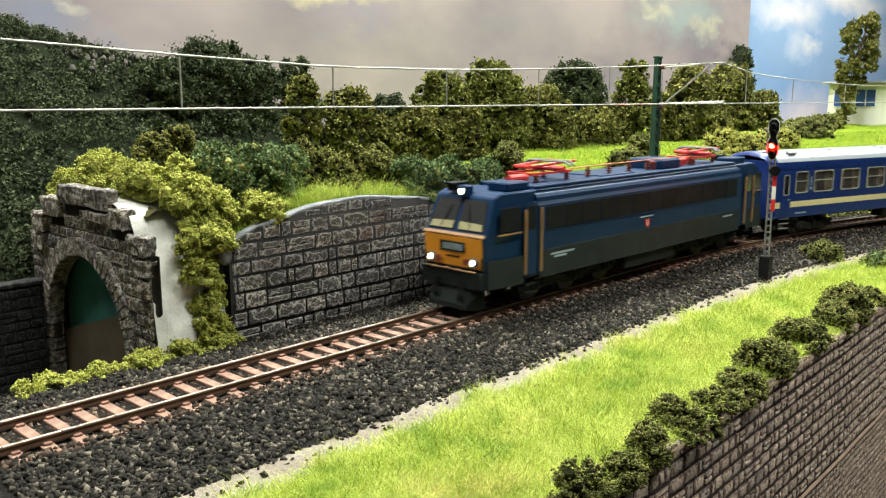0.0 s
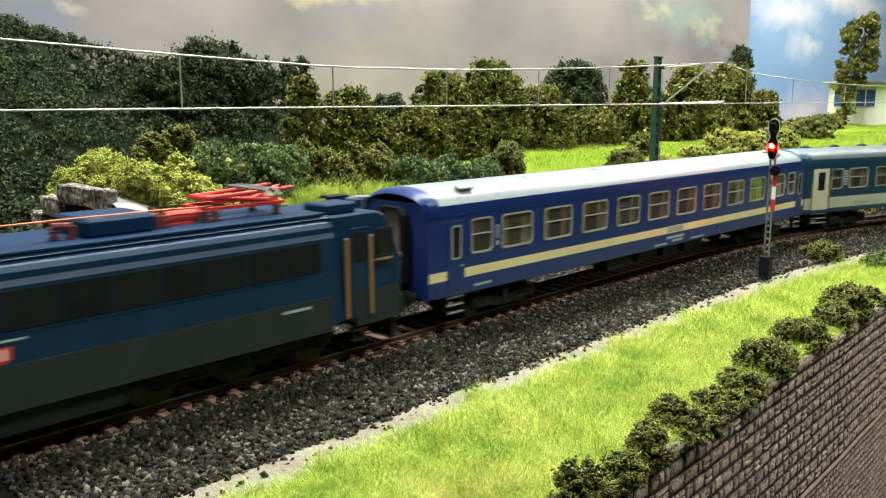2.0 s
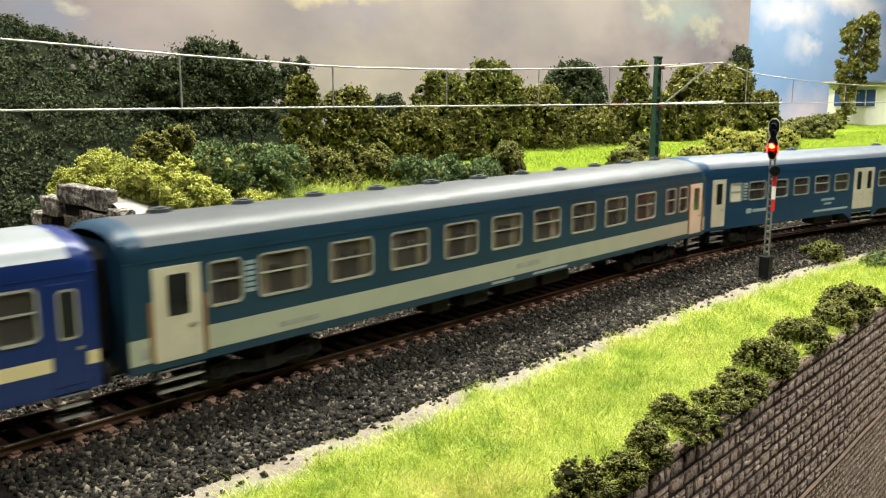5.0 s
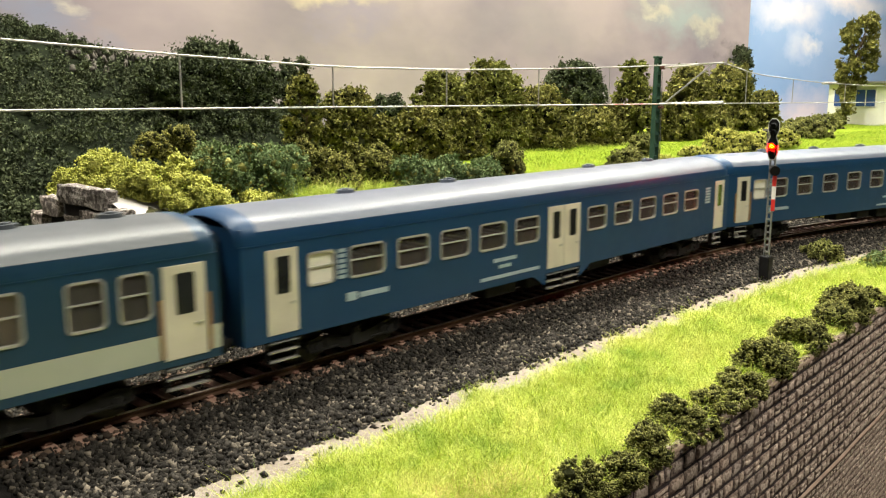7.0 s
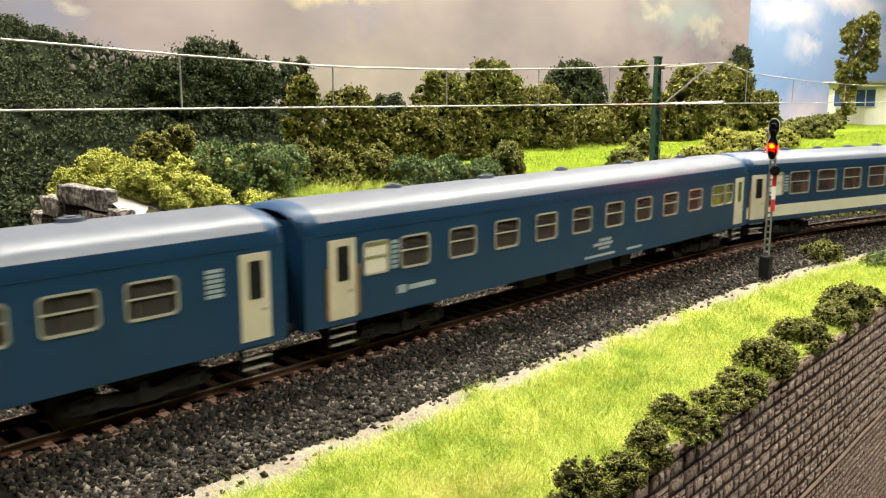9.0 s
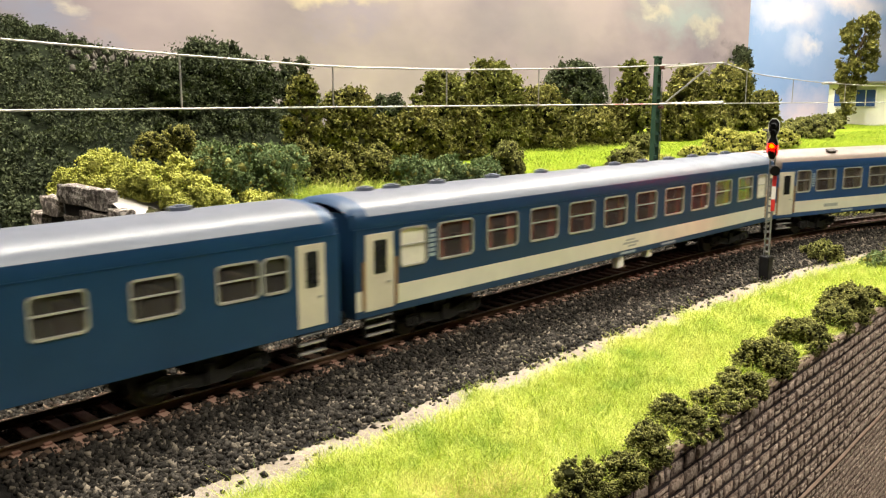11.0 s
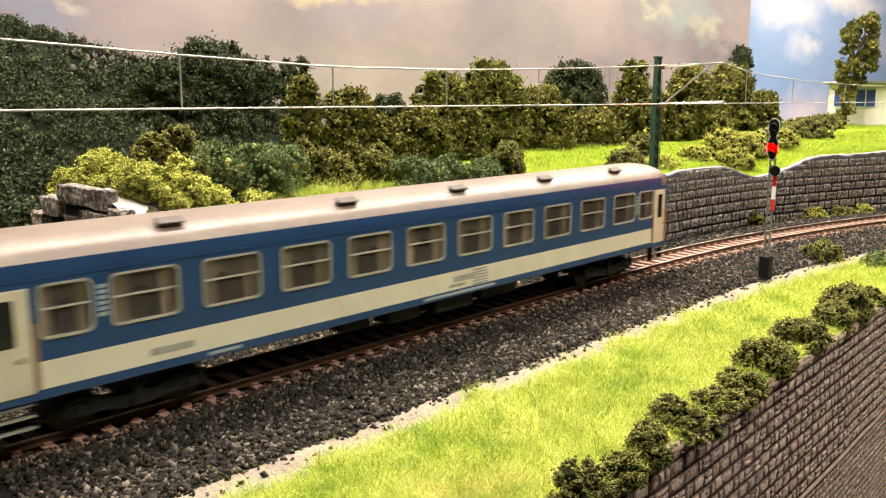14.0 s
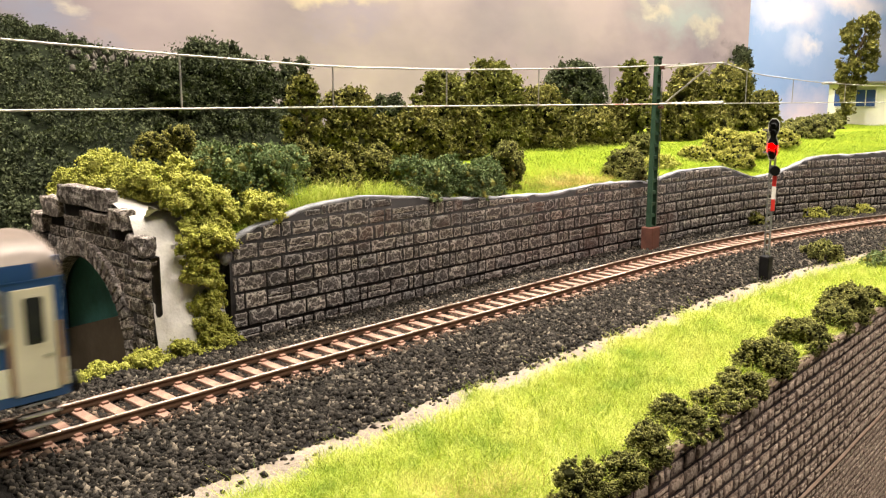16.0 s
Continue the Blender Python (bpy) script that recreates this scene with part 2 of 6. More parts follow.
M_GRAVEL = gravel_mat("ballast_stone", [(0.0, (0.004, 0.004, 0.0035)), (0.5, (0.015, 0.0135, 0.0115)), (0.85, (0.06, 0.053, 0.044)), (1.0, (0.27, 0.23, 0.18))])
M_GRAVEL_RUST = gravel_mat("rust_dusted_ballast_stone", [(0.0, (0.010, 0.006, 0.004)), (0.5, (0.045, 0.029, 0.020)), (0.86, (0.13, 0.085, 0.06)), (1.0, (0.34, 0.24, 0.17))])


def grass_mat(name, a, mid, c, dry):
    m, nt, b = mat(name, 0.7, 0.0, 0.2)
    g = nt.nodes.new("ShaderNodeNewGeometry")
    col = ramp(nt, g.outputs["Random Per Island"], [(0.0, a), (0.5, mid), (1.0, c)])
    patch = ramp(nt, noise_tex(nt, 22.0, 3.0), [(0.56, (0, 0, 0)), (0.72, (0.6, 0.6, 0.6))])
    tuft = ramp(nt, noise_tex(nt, 75.0, 4.0, 0.6), [(0.34, (0.56, 0.72, 0.62)), (0.48, (0.95, 0.97, 1.0)), (0.66, (1.28, 1.22, 1.8))])
    nt.links.new(mix(nt, 1.0, mix(nt, patch, col, dry), tuft, "MULTIPLY"), b.inputs["Base Color"])
    return m


M_GRASS = grass_mat("bright_static_grass", (0.15, 0.26, 0.018), (0.46, 0.55, 0.05), (0.74, 0.74, 0.20), (0.68, 0.62, 0.16))
M_GRASS_HILL = grass_mat("hill_static_grass", (0.11, 0.18, 0.01), (0.25, 0.34, 0.025), (0.42, 0.46, 0.07), (0.40, 0.38, 0.09))
M_LEAF_LIME = leafy("lime_foliage", (0.16, 0.175, 0.02), (0.33, 0.345, 0.055), (0.56, 0.56, 0.16))
M_LEAF_MOSS = leafy("yellowish_moss_foliage", (0.12, 0.125, 0.018), (0.28, 0.285, 0.05), (0.50, 0.48, 0.13))
M_LEAF_OLIVE = leafy("olive_foliage", (0.026, 0.030, 0.006), (0.095, 0.10, 0.019), (0.32, 0.30, 0.085))
M_LEAF_HEDGE = leafy("dark_olive_foliage", (0.030, 0.035, 0.009), (0.105, 0.112, 0.028), (0.29, 0.285, 0.088))
M_LEAF_TEAL = leafy("bluish_green_foliage", (0.045, 0.08, 0.03), (0.11, 0.17, 0.068), (0.25, 0.31, 0.13))
M_LEAF_DARK = leafy("dark_green_foliage", (0.010, 0.015, 0.007), (0.030, 0.042, 0.020), (0.12, 0.14, 0.068))
M_LEAF_TREE = leafy("mid_green_foliage", (0.035, 0.042, 0.007), (0.115, 0.13, 0.022), (0.32, 0.32, 0.085))
# core colour is near-black, standing in for shade between the leaf clumps
M_GROWTH_SHADE = plain("shade_dark_growth", (0.020, 0.022, 0.008), 0.95, dirt=0.5, scale=300.0, spec=0.05)
# the woods' shade put into the colour of slope and dark tree cores
M_FORESTSHADE = plain("forest_shade_dark", (0.012, 0.016, 0.008), 0.95, dirt=0.5, scale=200.0, spec=0.05)
M_BARK = plain("brown_bark", (0.11, 0.075, 0.04), 0.9, dirt=0.4, scale=200.0, bumps=0.6)
M_ROCK = plain("grey_cliff_rock", (0.065, 0.058, 0.046), 0.9, dirt=0.6, scale=60.0, bumps=1.0)


def sky_mat(name, base, cloud, scale, patches):
    """Printed cloud paper; patches: centre x, z, half width, half height in millimetres, colour, strength."""
    m, nt, b = mat(name, 0.7, 0.0, 0.2)
    mp = node(nt, "ShaderNodeMapping", Scale=(1.0, 1.0, 1.9))
    nt.links.new(coords(nt), mp.inputs["Vector"])
    n1 = noise_tex(nt, scale, 5.0, 0.5, mp.outputs["Vector"])
    col = ramp(nt, n1, [(0.36, base), (0.64, cloud)])
    wisp = node(nt, "ShaderNodeTexNoise", Scale=scale * 2.2, Detail=6.0, Roughness=0.6)
    nt.links.new(mp.outputs["Vector"], wisp.inputs["Vector"])
    off = nt.nodes.new("ShaderNodeVectorMath")
    off.operation = "MULTIPLY_ADD"
    off.inputs[1].default_value, off.inputs[2].default_value = (0.16, 0.0, 0.09), (-0.08, 0.0, -0.045)
    nt.links.new(wisp.outputs["Color"], off.inputs[0])
    add = nt.nodes.new("ShaderNodeVectorMath")
    nt.links.new(coords(nt), add.inputs[0])
    nt.links.new(off.outputs[0], add.inputs[1])
    for x, z, rx, rz, tint, k in patches:
        sub = nt.nodes.new("ShaderNodeVectorMath")
        sub.operation = "SUBTRACT"
        sub.inputs[1].default_value = (x * MM, 0.0, z * MM)
        nt.links.new(add.outputs[0], sub.inputs[0])
        mul = nt.nodes.new("ShaderNodeVectorMath")
        mul.operation = "MULTIPLY"
        mul.inputs[1].default_value = (1000.0 / rx, 0.0, 1000.0 / rz)
        nt.links.new(sub.outputs[0], mul.inputs[0])
        ln = nt.nodes.new("ShaderNodeVectorMath")
        ln.operation = "LENGTH"
        nt.links.new(mul.outputs[0], ln.inputs[0])
        fac = ramp(nt, ln.outputs["Value"], [(0.15, (k, k, k)), (1.0, (0, 0, 0))])
        col = mix(nt, fac, col, tint)
    nt.links.new(col, b.inputs["Base Color"])
    return m


M_SKY_WARM = sky_mat("mauve_cloud_print", (0.25, 0.212, 0.238), (0.40, 0.332, 0.335), 7.0,
                     [(215, 126, 55, 28, (0.25, 0.27, 0.36), 0.8), (238, 138, 22, 9, (0.52, 0.46, 0.40), 0.8), (440, 158, 70, 18, (0.60, 0.50, 0.36), 0.9),
                      (465, 138, 55, 12, (0.30, 0.26, 0.33), 0.7), (700, 150, 130, 30, (0.31, 0.275, 0.28), 0.6), (1000, 180, 140, 38, (0.33, 0.38, 0.38), 0.85),
                      (930, 182, 45, 12, (0.56, 0.50, 0.38), 0.7), (1060, 168, 50, 14, (0.54, 0.48, 0.36), 0.7), (1140, 128, 48, 30, (0.06, 0.06, 0.07), 0.9)])
M_SKY_BLUE = sky_mat("blue_sky_print", (0.27, 0.42, 0.70), (0.36, 0.49, 0.74), 4.0,
                     [(1340, 208, 170, 34, (0.86, 0.80, 0.84), 1.0), (1600, 245, 260, 34, (0.86, 0.80, 0.84), 1.0), (1390, 160, 60, 32, (0.66, 0.70, 0.84), 0.8),
                      (1440, 165, 45, 16, (0.80, 0.78, 0.84), 0.8), (1430, 50, 190, 52, (0.80, 0.72, 0.80), 1.0), (1800, 170, 160, 40, (0.62, 0.66, 0.82), 0.7)])

# ---- the room round the layout ----
M_ROOM = plain("room_paint", (0.30, 0.29, 0.275), 0.8, dirt=0.08, scale=3.0)
M_FLOORING = plain("room_flooring", (0.22, 0.17, 0.13), 0.5, dirt=0.25, scale=8.0)
for nm, dims, m in (("floor", (-3000, 4000, -3600, 3000, -1010, -1000), M_FLOORING), ("ceiling", (-3000, 4000, -3600, 3000, 1500, 1510), M_ROOM),
                    ("wall_north", (-3000, 4000, 3000, 3010, -1000, 1500), M_ROOM), ("wall_south", (-3000, 4000, -3610, -3600, -1000, 1500), M_ROOM),
                    ("wall_east", (4000, 4010, -3600, 3000, -1000, 1500), M_ROOM), ("wall_west", (-3010, -3000, -3600, 3000, -1000, 1500), M_ROOM)):
    tagged(part(nm, boxes(dims), m), "plain painted wall of the hobby room" if "wall" in nm else "plain %s of the hobby room" % nm, nm.split("_")[0], "", "structure")
tagged(part("backdrop_1", boxes((-2600, 1192, 320, 323, -140, 620)), M_SKY_WARM), "printed backdrop of mauve evening clouds", "backdrop", "", "structure")
tagged(part("backdrop_2", boxes((1190, 3400, 324, 327, -140, 620)), M_SKY_BLUE), "printed backdrop of blue sky with white clouds", "backdrop", "", "structure")

# ---- ground in strips along the line ----
TOPS = ((140, 28), (155, 30), (163, 34), (177, 37), (193, 40), (217, 41), (245, 38), (288, 34), (340, 32), (380, 34), (426, 32), (452, 36),
        (500, 36), (535, 27), (560, 28), (600, 38), (650, 38), (700, 40), (2700, 42))
FACE = ((-3000, 38), (425, 38), (560, 48), (3000, 48))
EDGE = ((-3000, -113), (148, -113), (335, -106.6), (383, -103.7), (420, -99.5), (460, -93.5), (500, -91), (3000, -91))


def along(table, s):
    return float(np.interp(s, [a for a, _ in table], [b for _, b in table]))


def hill(s, u):
    """Height of the ground behind the wall."""
    t = along(TOPS, s)
    w = max(0.0, min(1.0, (u - along(FACE, s)) / 75.0))
    far = 45.0 + 9.0 * max(0.0, min(1.0, (s - 560) / 330.0))
    w = w * w * (3 - 2 * w)
    n = 2.2 * noise.noise(Vector((s * 0.03, u * 0.03, 0.0))) * min(1, w * 4)
    return t - 0.6 + (far - t) * w + n


def strip(name, s_list, u_fun, z_fun, material, label, category, n):
    v, f = [], []
    for i, s in enumerate(s_list):
        us = u_fun(s)
        for k in range(n):
            u = us[0] + (us[1] - us[0]) * k / (n - 1)
            v.append(on_track(s, u, z_fun(s, u)))
    for i in range(len(s_list) - 1):
        for k in range(n - 1):
            a = i * n + k
            f.append((a, a + n, a + n + 1, a + 1))
    ob = link(name, mesh_np(name, [tuple(q) for q in v], f, True), material)
    return tagged(ob, label, category, "", "structure")


def bed_z(s, u):
    n = 0.35 * noise.noise(Vector((s * 0.2, u * 0.2, 3.0)))
    if u < -17:
        return -3.0 - 4.0 * min(1, (-17 - u) / 29.0) + n
    if u > 17:
        return -3.0 - 1.2 * min(1, (u - 17) / 20.0) + n
    return -3.0 + n * 0.5


S_FINE = [-2400, -1600, -900, -400, -150, -50] + [0 + 5 * i for i in range(150)] + [780, 850, 950, 1100, 1300, 1500, 1700, 1900, 2100, 2300, 2500]
strip("trackbed", S_FINE, lambda s: (-46.0, along(FACE, s) + (3 if s > 150 else -6)), bed_z, M_BALLASTBED, "dark grey ballast bed under the track", "trackbed", 18)
ravel = lambda s: 4.2 * noise.noise(Vector((s * 0.055, 0, 7.0))) + 2.2 * noise.noise(Vector((s * 0.2, 0, 9.0)))


def verge_z(s, u):
    return -7.4 + 0.7 * noise.noise(Vector((s * 0.04, u * 0.04, 1.0))) + (1.4 if u < -52 else 0.5 if u < -47 else 0.0) - (0.02 * max(0, -70 - u))


strip("verge", S_FINE, lambda s: (along(EDGE, s), -44.0), verge_z, M_SAND, "sandy verge sown with bright grass", "ground", 16)
strip("turf", S_FINE, lambda s: (along(EDGE, s) + 2, -61.0 + ravel(s)), lambda s, u: verge_z(s, u) + 0.3, M_TURF, "green turf under the verge grass", "ground", 12)
S_HILL = [156 + 5 * i for i in range(150)] + [920, 1000, 1100, 1300, 1600, 1900]
strip("ground_hill", S_HILL, lambda s: (along(FACE, s) + 2, 320 if s < 1000 else 420), hill, M_TURF, "grassy hillside behind the retaining wall", "ground", 40)

# ---- ballast ----
rng = np.random.default_rng(4)
OCT = np.array([(1, 0, 0.1), (-0.9, 0.15, 0), (0.1, 0.9, 0.05), (-0.1, -1, 0), (0.1, 0.1, 0.75), (0, -0.1, -0.7)], float)
OCT_F = np.array([(0, 2, 4), (2, 1, 4), (1, 3, 4), (3, 0, 4), (2, 0, 5), (1, 2, 5), (3, 1, 5), (0, 3, 5)])


def lay(n, s0, s1, u0, u1):
    return np.c_[rng.uniform(s0, s1, n), rng.uniform(u0, u1, n)]


pts = np.concatenate([lay(22000, 60, 330, -54, -13), lay(15000, 330, 680, -54, -13), lay(5200, 60, 330, -13, 13), lay(3800, 330, 680, -13, 13),
                      lay(8200, 60, 330, 13, 38), lay(6500, 330, 680, 13, 46)])
pos, rusty = [], []
for s, u in pts:
    edge = -45.0 + 1.6 * noise.noise(Vector((s * 0.06, 0, 0))) + ravel(s)
    if u < edge and rng.random() > 0.5 * math.exp((u - edge) / 1.6) + 0.03:
        continue
    if abs(u) < (15.2 if rng.random() < 0.3 else 12.4) and (s % 7.2) < 3.3:
        continue
    if u > along(FACE, s) + 1:
        continue
    q = on_track(s, u, (bed_z(s, u) if u > -45.5 else verge_z(s, u)) + (rng.uniform(-0.1, 0.5) if abs(u) > 15 else rng.uniform(0.4, 1.0) if abs(u) > 12.4 else rng.uniform(-0.45, -0.15)))
    (rusty if abs(u) < 15.5 + rng.normal(0, 1.2) else pos).append(tuple(q))
for pts, material, words in ((pos, M_GRAVEL, "loose dark grey ballast stones along the track"), (rusty, M_GRAVEL_RUST, "rust-dusted brown ballast between the sleepers")):
    size = rng.uniform(0.45, 1.3, len(pts))[:, None] * rng.uniform(0.6, 1.35, (len(pts), 3))
    v, f = scatter(OCT, OCT_F, np.array(pts), size, rng)
    tagged(link("ballast", mesh_np("ballast", v, f), material), words, "ballast", "", "stuff")

# ---- grass ----


def blades(pos, length, rng, lean=0.5):
    n = len(pos)
    a = rng.uniform(0, 2 * np.pi, n)
    w = rng.uniform(0.03, 0.085, n)
    L = length * rng.uniform(0.55, 1.25, n)
    L = np.where(rng.random(n) < 0.08, L * 1.9, L)
    d = np.c_[rng.normal(0, lean, (n, 2)), np.ones(n)]
    d /= np.linalg.norm(d, axis=1)[:, None]
    side = np.c_[np.cos(a), np.sin(a), np.zeros(n)] * w[:, None]
    mid = pos + d * (L * 0.55)[:, None]
    tip = pos + d * L[:, None] + np.c_[rng.normal(0, 0.5, (n, 2)), rng.uniform(-0.25, 0.05, n)] * L[:, None]
    v = np.stack([pos - side, pos + side, mid + side * 0.7, mid - side * 0.7, tip], axis=1).reshape(-1, 3)
    k = np.arange(n)[:, None, None] * 5
    f = (np.array([(0, 1, 2), (0, 2, 3), (3, 2, 4)])[None] + k).reshape(-1, 3)
    return v, f


def meadow(name, pts, zf, length, label, lean=0.5):
    pos = np.array([tuple(on_track(s, u, zf(s, u) - 0.1)) for s, u in pts])
    v, f = blades(pos, length, rng, lean)
    tagged(link(name, mesh_np(name, v, f), M_GRASS_HILL if name == "hill_grass" else M_GRASS), label, "grass", "", "stuff")


pts = []
for s, u in np.concatenate([lay(215000, 70, 330, -117, -44), lay(56000, 330, 560, -117, -44)]):
    fr = noise.noise(Vector((s * 0.07, u * 0.07, 5.0)))
    bare = -58.0 + ravel(s) * 1.3 + 4.0 * fr
    if u < along(EDGE, s) + 1 or rng.random() > (bare - u) / 7.0 + 0.35:
        continue
    if fr > 0.5 and rng.random() < 0.7:
        continue
    pts.append((s, u))
meadow("grass", pts, verge_z, 4.0, "bright yellow-green static grass on the verge", 0.85)
M_GRASS_DRY = grass_mat("reddish_dry_grass", (0.34, 0.25, 0.06), (0.55, 0.42, 0.12), (0.68, 0.58, 0.20), (0.58, 0.32, 0.12))
pts = rng.normal((128.0, -96.0), (9.0, 5.0), (2600, 2))
pos = np.array([tuple(on_track(s, u, verge_z(s, u))) for s, u in pts if u > -111])
v, f = blades(pos, 3.4, rng, 0.7)
tagged(link("dry_grass", mesh_np("dry_grass", v, f), M_GRASS_DRY), "patch of reddish dry grass in the verge", "grass", "", "stuff")
pts = rng.normal((372.0, 52.0), (17.0, 8.0), (6500, 2))
pos = np.array([tuple(on_track(s, u, hill(s, u))) for s, u in pts if u > 42])
v, f = blades(pos, 2.8, rng, 0.7)
tagged(link("dry_grass", mesh_np("dry_grass", v, f), M_GRASS_DRY), "patch of yellowish dry grass above the wall", "grass", "", "stuff")
pts = []
for s, u in np.concatenate([lay(24000, 158, 360, 40, 90), lay(52000, 360, 760, 40, 130), lay(20000, 760, 1000, 60, 200)]):
    if u > along(FACE, s) + 3:
        pts.append((s, u))
meadow("hill_grass", pts, hill, 2.6, "bright green static grass on the hillside", 0.5)
pts = lay(3200, 178, 216, 40.5, 58)
pts = np.concatenate([pts, lay(1500, 222, 252, 41, 56)])
meadow("tall_grass", [(s, u) for s, u in pts], hill, 6.5, "tall light green grass tufts above the wall", 0.4)

# ---- track ----
track = thing("track", None, "model railway track with rusty rails on pinkish-brown sleepers", "railway track")
S_RAIL = [-2400, -100] + [-100 + 12 * i for i in range(1, 75)] + [800 + 30 * i for i in range(1, 60)]
for u in (-8.25, 8.25):
    for nm, prof, m in (("rail", ((-0.45, -0.25), (-0.45, -0.75), (-0.2, -0.95), (-0.2, -1.7), (-0.95, -2.1), (0.95, -2.1), (0.2, -1.7), (0.2, -0.95), (0.45, -0.75), (0.45, -0.25)), M_RAILSIDE),
                        ("rail_head", ((-0.42, -0.25), (-0.36, 0.0), (0.36, 0.0), (0.42, -0.25)), M_RAILTOP)):
        v, f = [], []
        k = len(prof)
        for s in S_RAIL:
            v += [tuple(on_track(s, u + du, z)) for du, z in prof]
        for i in range(len(S_RAIL) - 1):
            f += [(i * k + j, i * k + (j + 1) % k, (i + 1) * k + (j + 1) % k, (i + 1) * k + j) for j in range(k)]
        link(nm, mesh_np(nm, v, f), m, track, "bright worn rail head" if nm == "rail_head" else "rusty brown rail")
sleeper_bm = boxes((-1.55, 1.55, -15, 15, -3.6, -2.1), bevel=0.18)
sleeper_me = part("sleeper", sleeper_bm, M_SLEEPER).data
bpy.data.objects.remove(bpy.data.objects["sleeper"])
tie_bm = bmesh.new()
for u in (-8.25, 8.25):
    for d in (-1.5, 1.5):
        box(tie_bm, -1.0, 1.0, u + d - 0.55, u + d + 0.55, -2.12, -1.45, 0.15)
tie_me = part("rail_chair", tie_bm, M_TIE).data
bpy.data.objects.remove(bpy.data.objects["rail_chair"])
for i in range(92):
    s = 57.6 + 7.2 * i + 1.6
    ob = link("sleeper", sleeper_me, None, track)
    ob.matrix_local = track_pose(s, 0, 0, radians(random.uniform(-0.6, 0.6)))
    link("rail_chair", tie_me, None, ob)
bm = bmesh.new()
for i in list(range(-330, 8)) + list(range(100, 350)):
    box(bm, -1.55, 1.55, -15, 15, -3.6, -2.1, 0, Matrix.Translation(on_track(7.2 * i + 1.6)) @ Matrix.Rotation(heading(7.2 * i + 1.6), 4, "Z"))
tagged(part("sleepers", bm, M_SLEEPER, track), "sleepers further along the line", "", "", "stuff")

# ---- stone walls ----
STONES, DRESSED = [], []          # rounded rubble; flat-faced blocks
for k in range(24):
    flat = k >= 12
    r = random.Random(50 + k)
    nx, nz = 6, 4
    v, f = [], []
    for j in range(nz + 1):
        for i in range(nx + 1):
            e = i in (0, nx) or j in (0, nz)
            x = i / nx + (r.uniform(-0.02, 0.02) if not e else r.uniform(-0.012, 0.012))
            z = j / nz + (r.uniform(-0.03, 0.03) if not e else r.uniform(-0.03, 0.03))
            corner = i in (0, nx) and j in (0, nz)
            y = 0.0 if corner else -0.3 - 0.5 * r.random() if e else -0.75 - 0.85 * r.random()
            if flat:
                y = -0.55 - 0.2 * r.random() if e else -0.7 - 0.7 * r.random()
            v.append((x, y, z))
    base = len(v)
    rim = [(i, 0) for i in range(nx + 1)] + [(nx, j) for j in range(1, nz + 1)] + [(i, nz) for i in range(nx - 1, -1, -1)] + [(0, j) for j in range(nz - 1, 0, -1)]
    for i, j in rim:
        v.append((i / nx, 0.9, j / nz))
    for j in range(nz):
        for i in range(nx):
            a = j * (nx + 1) + i
            f += [(a, a + 1, a + nx + 2, a + nx + 1)]
    for q in range(len(rim)):
        (i, j), (i2, j2) = rim[q], rim[(q + 1) % len(rim)]
        f.append((j * (nx + 1) + i, base + q, base + (q + 1) % len(rim), j2 * (nx + 1) + i2))
    (DRESSED if flat else STONES).append((np.array(v), np.array(f)))


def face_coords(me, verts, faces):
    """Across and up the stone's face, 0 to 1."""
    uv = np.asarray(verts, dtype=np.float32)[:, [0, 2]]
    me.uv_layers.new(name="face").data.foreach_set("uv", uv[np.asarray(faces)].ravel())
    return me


def rows_of_stones(x0, x1, z0, ztop, heights, widths, seed, gap=0.45):
    """Stones of a random-coursed wall: (x, z, width, height)."""
    r = random.Random(seed)
    out, z = [], z0
    while z < ztop:
        h = r.uniform(*heights)
        x = x0 - r.uniform(0, widths[0])
        while x < x1:
            w = r.uniform(*widths) if r.random() < 0.75 else r.uniform(widths[0] * 0.5, widths[0])
            a, b = max(x, x0), min(x + w, x1)
            if b - a > 1.2:
                if h > heights[1] * 0.86 and r.random() < 0.2 and b - a > 3:
                    out.append((a + gap / 2, z + gap / 2, b - a - gap, h / 2 - gap * 0.8))
                    out.append((a + gap / 2, z + h / 2, b - a - gap, h / 2 - gap * 0.8))
                else:
                    out.append((a + gap / 2, z + gap / 2, b - a - gap, h - gap))
            x += w
        z += h
    return out


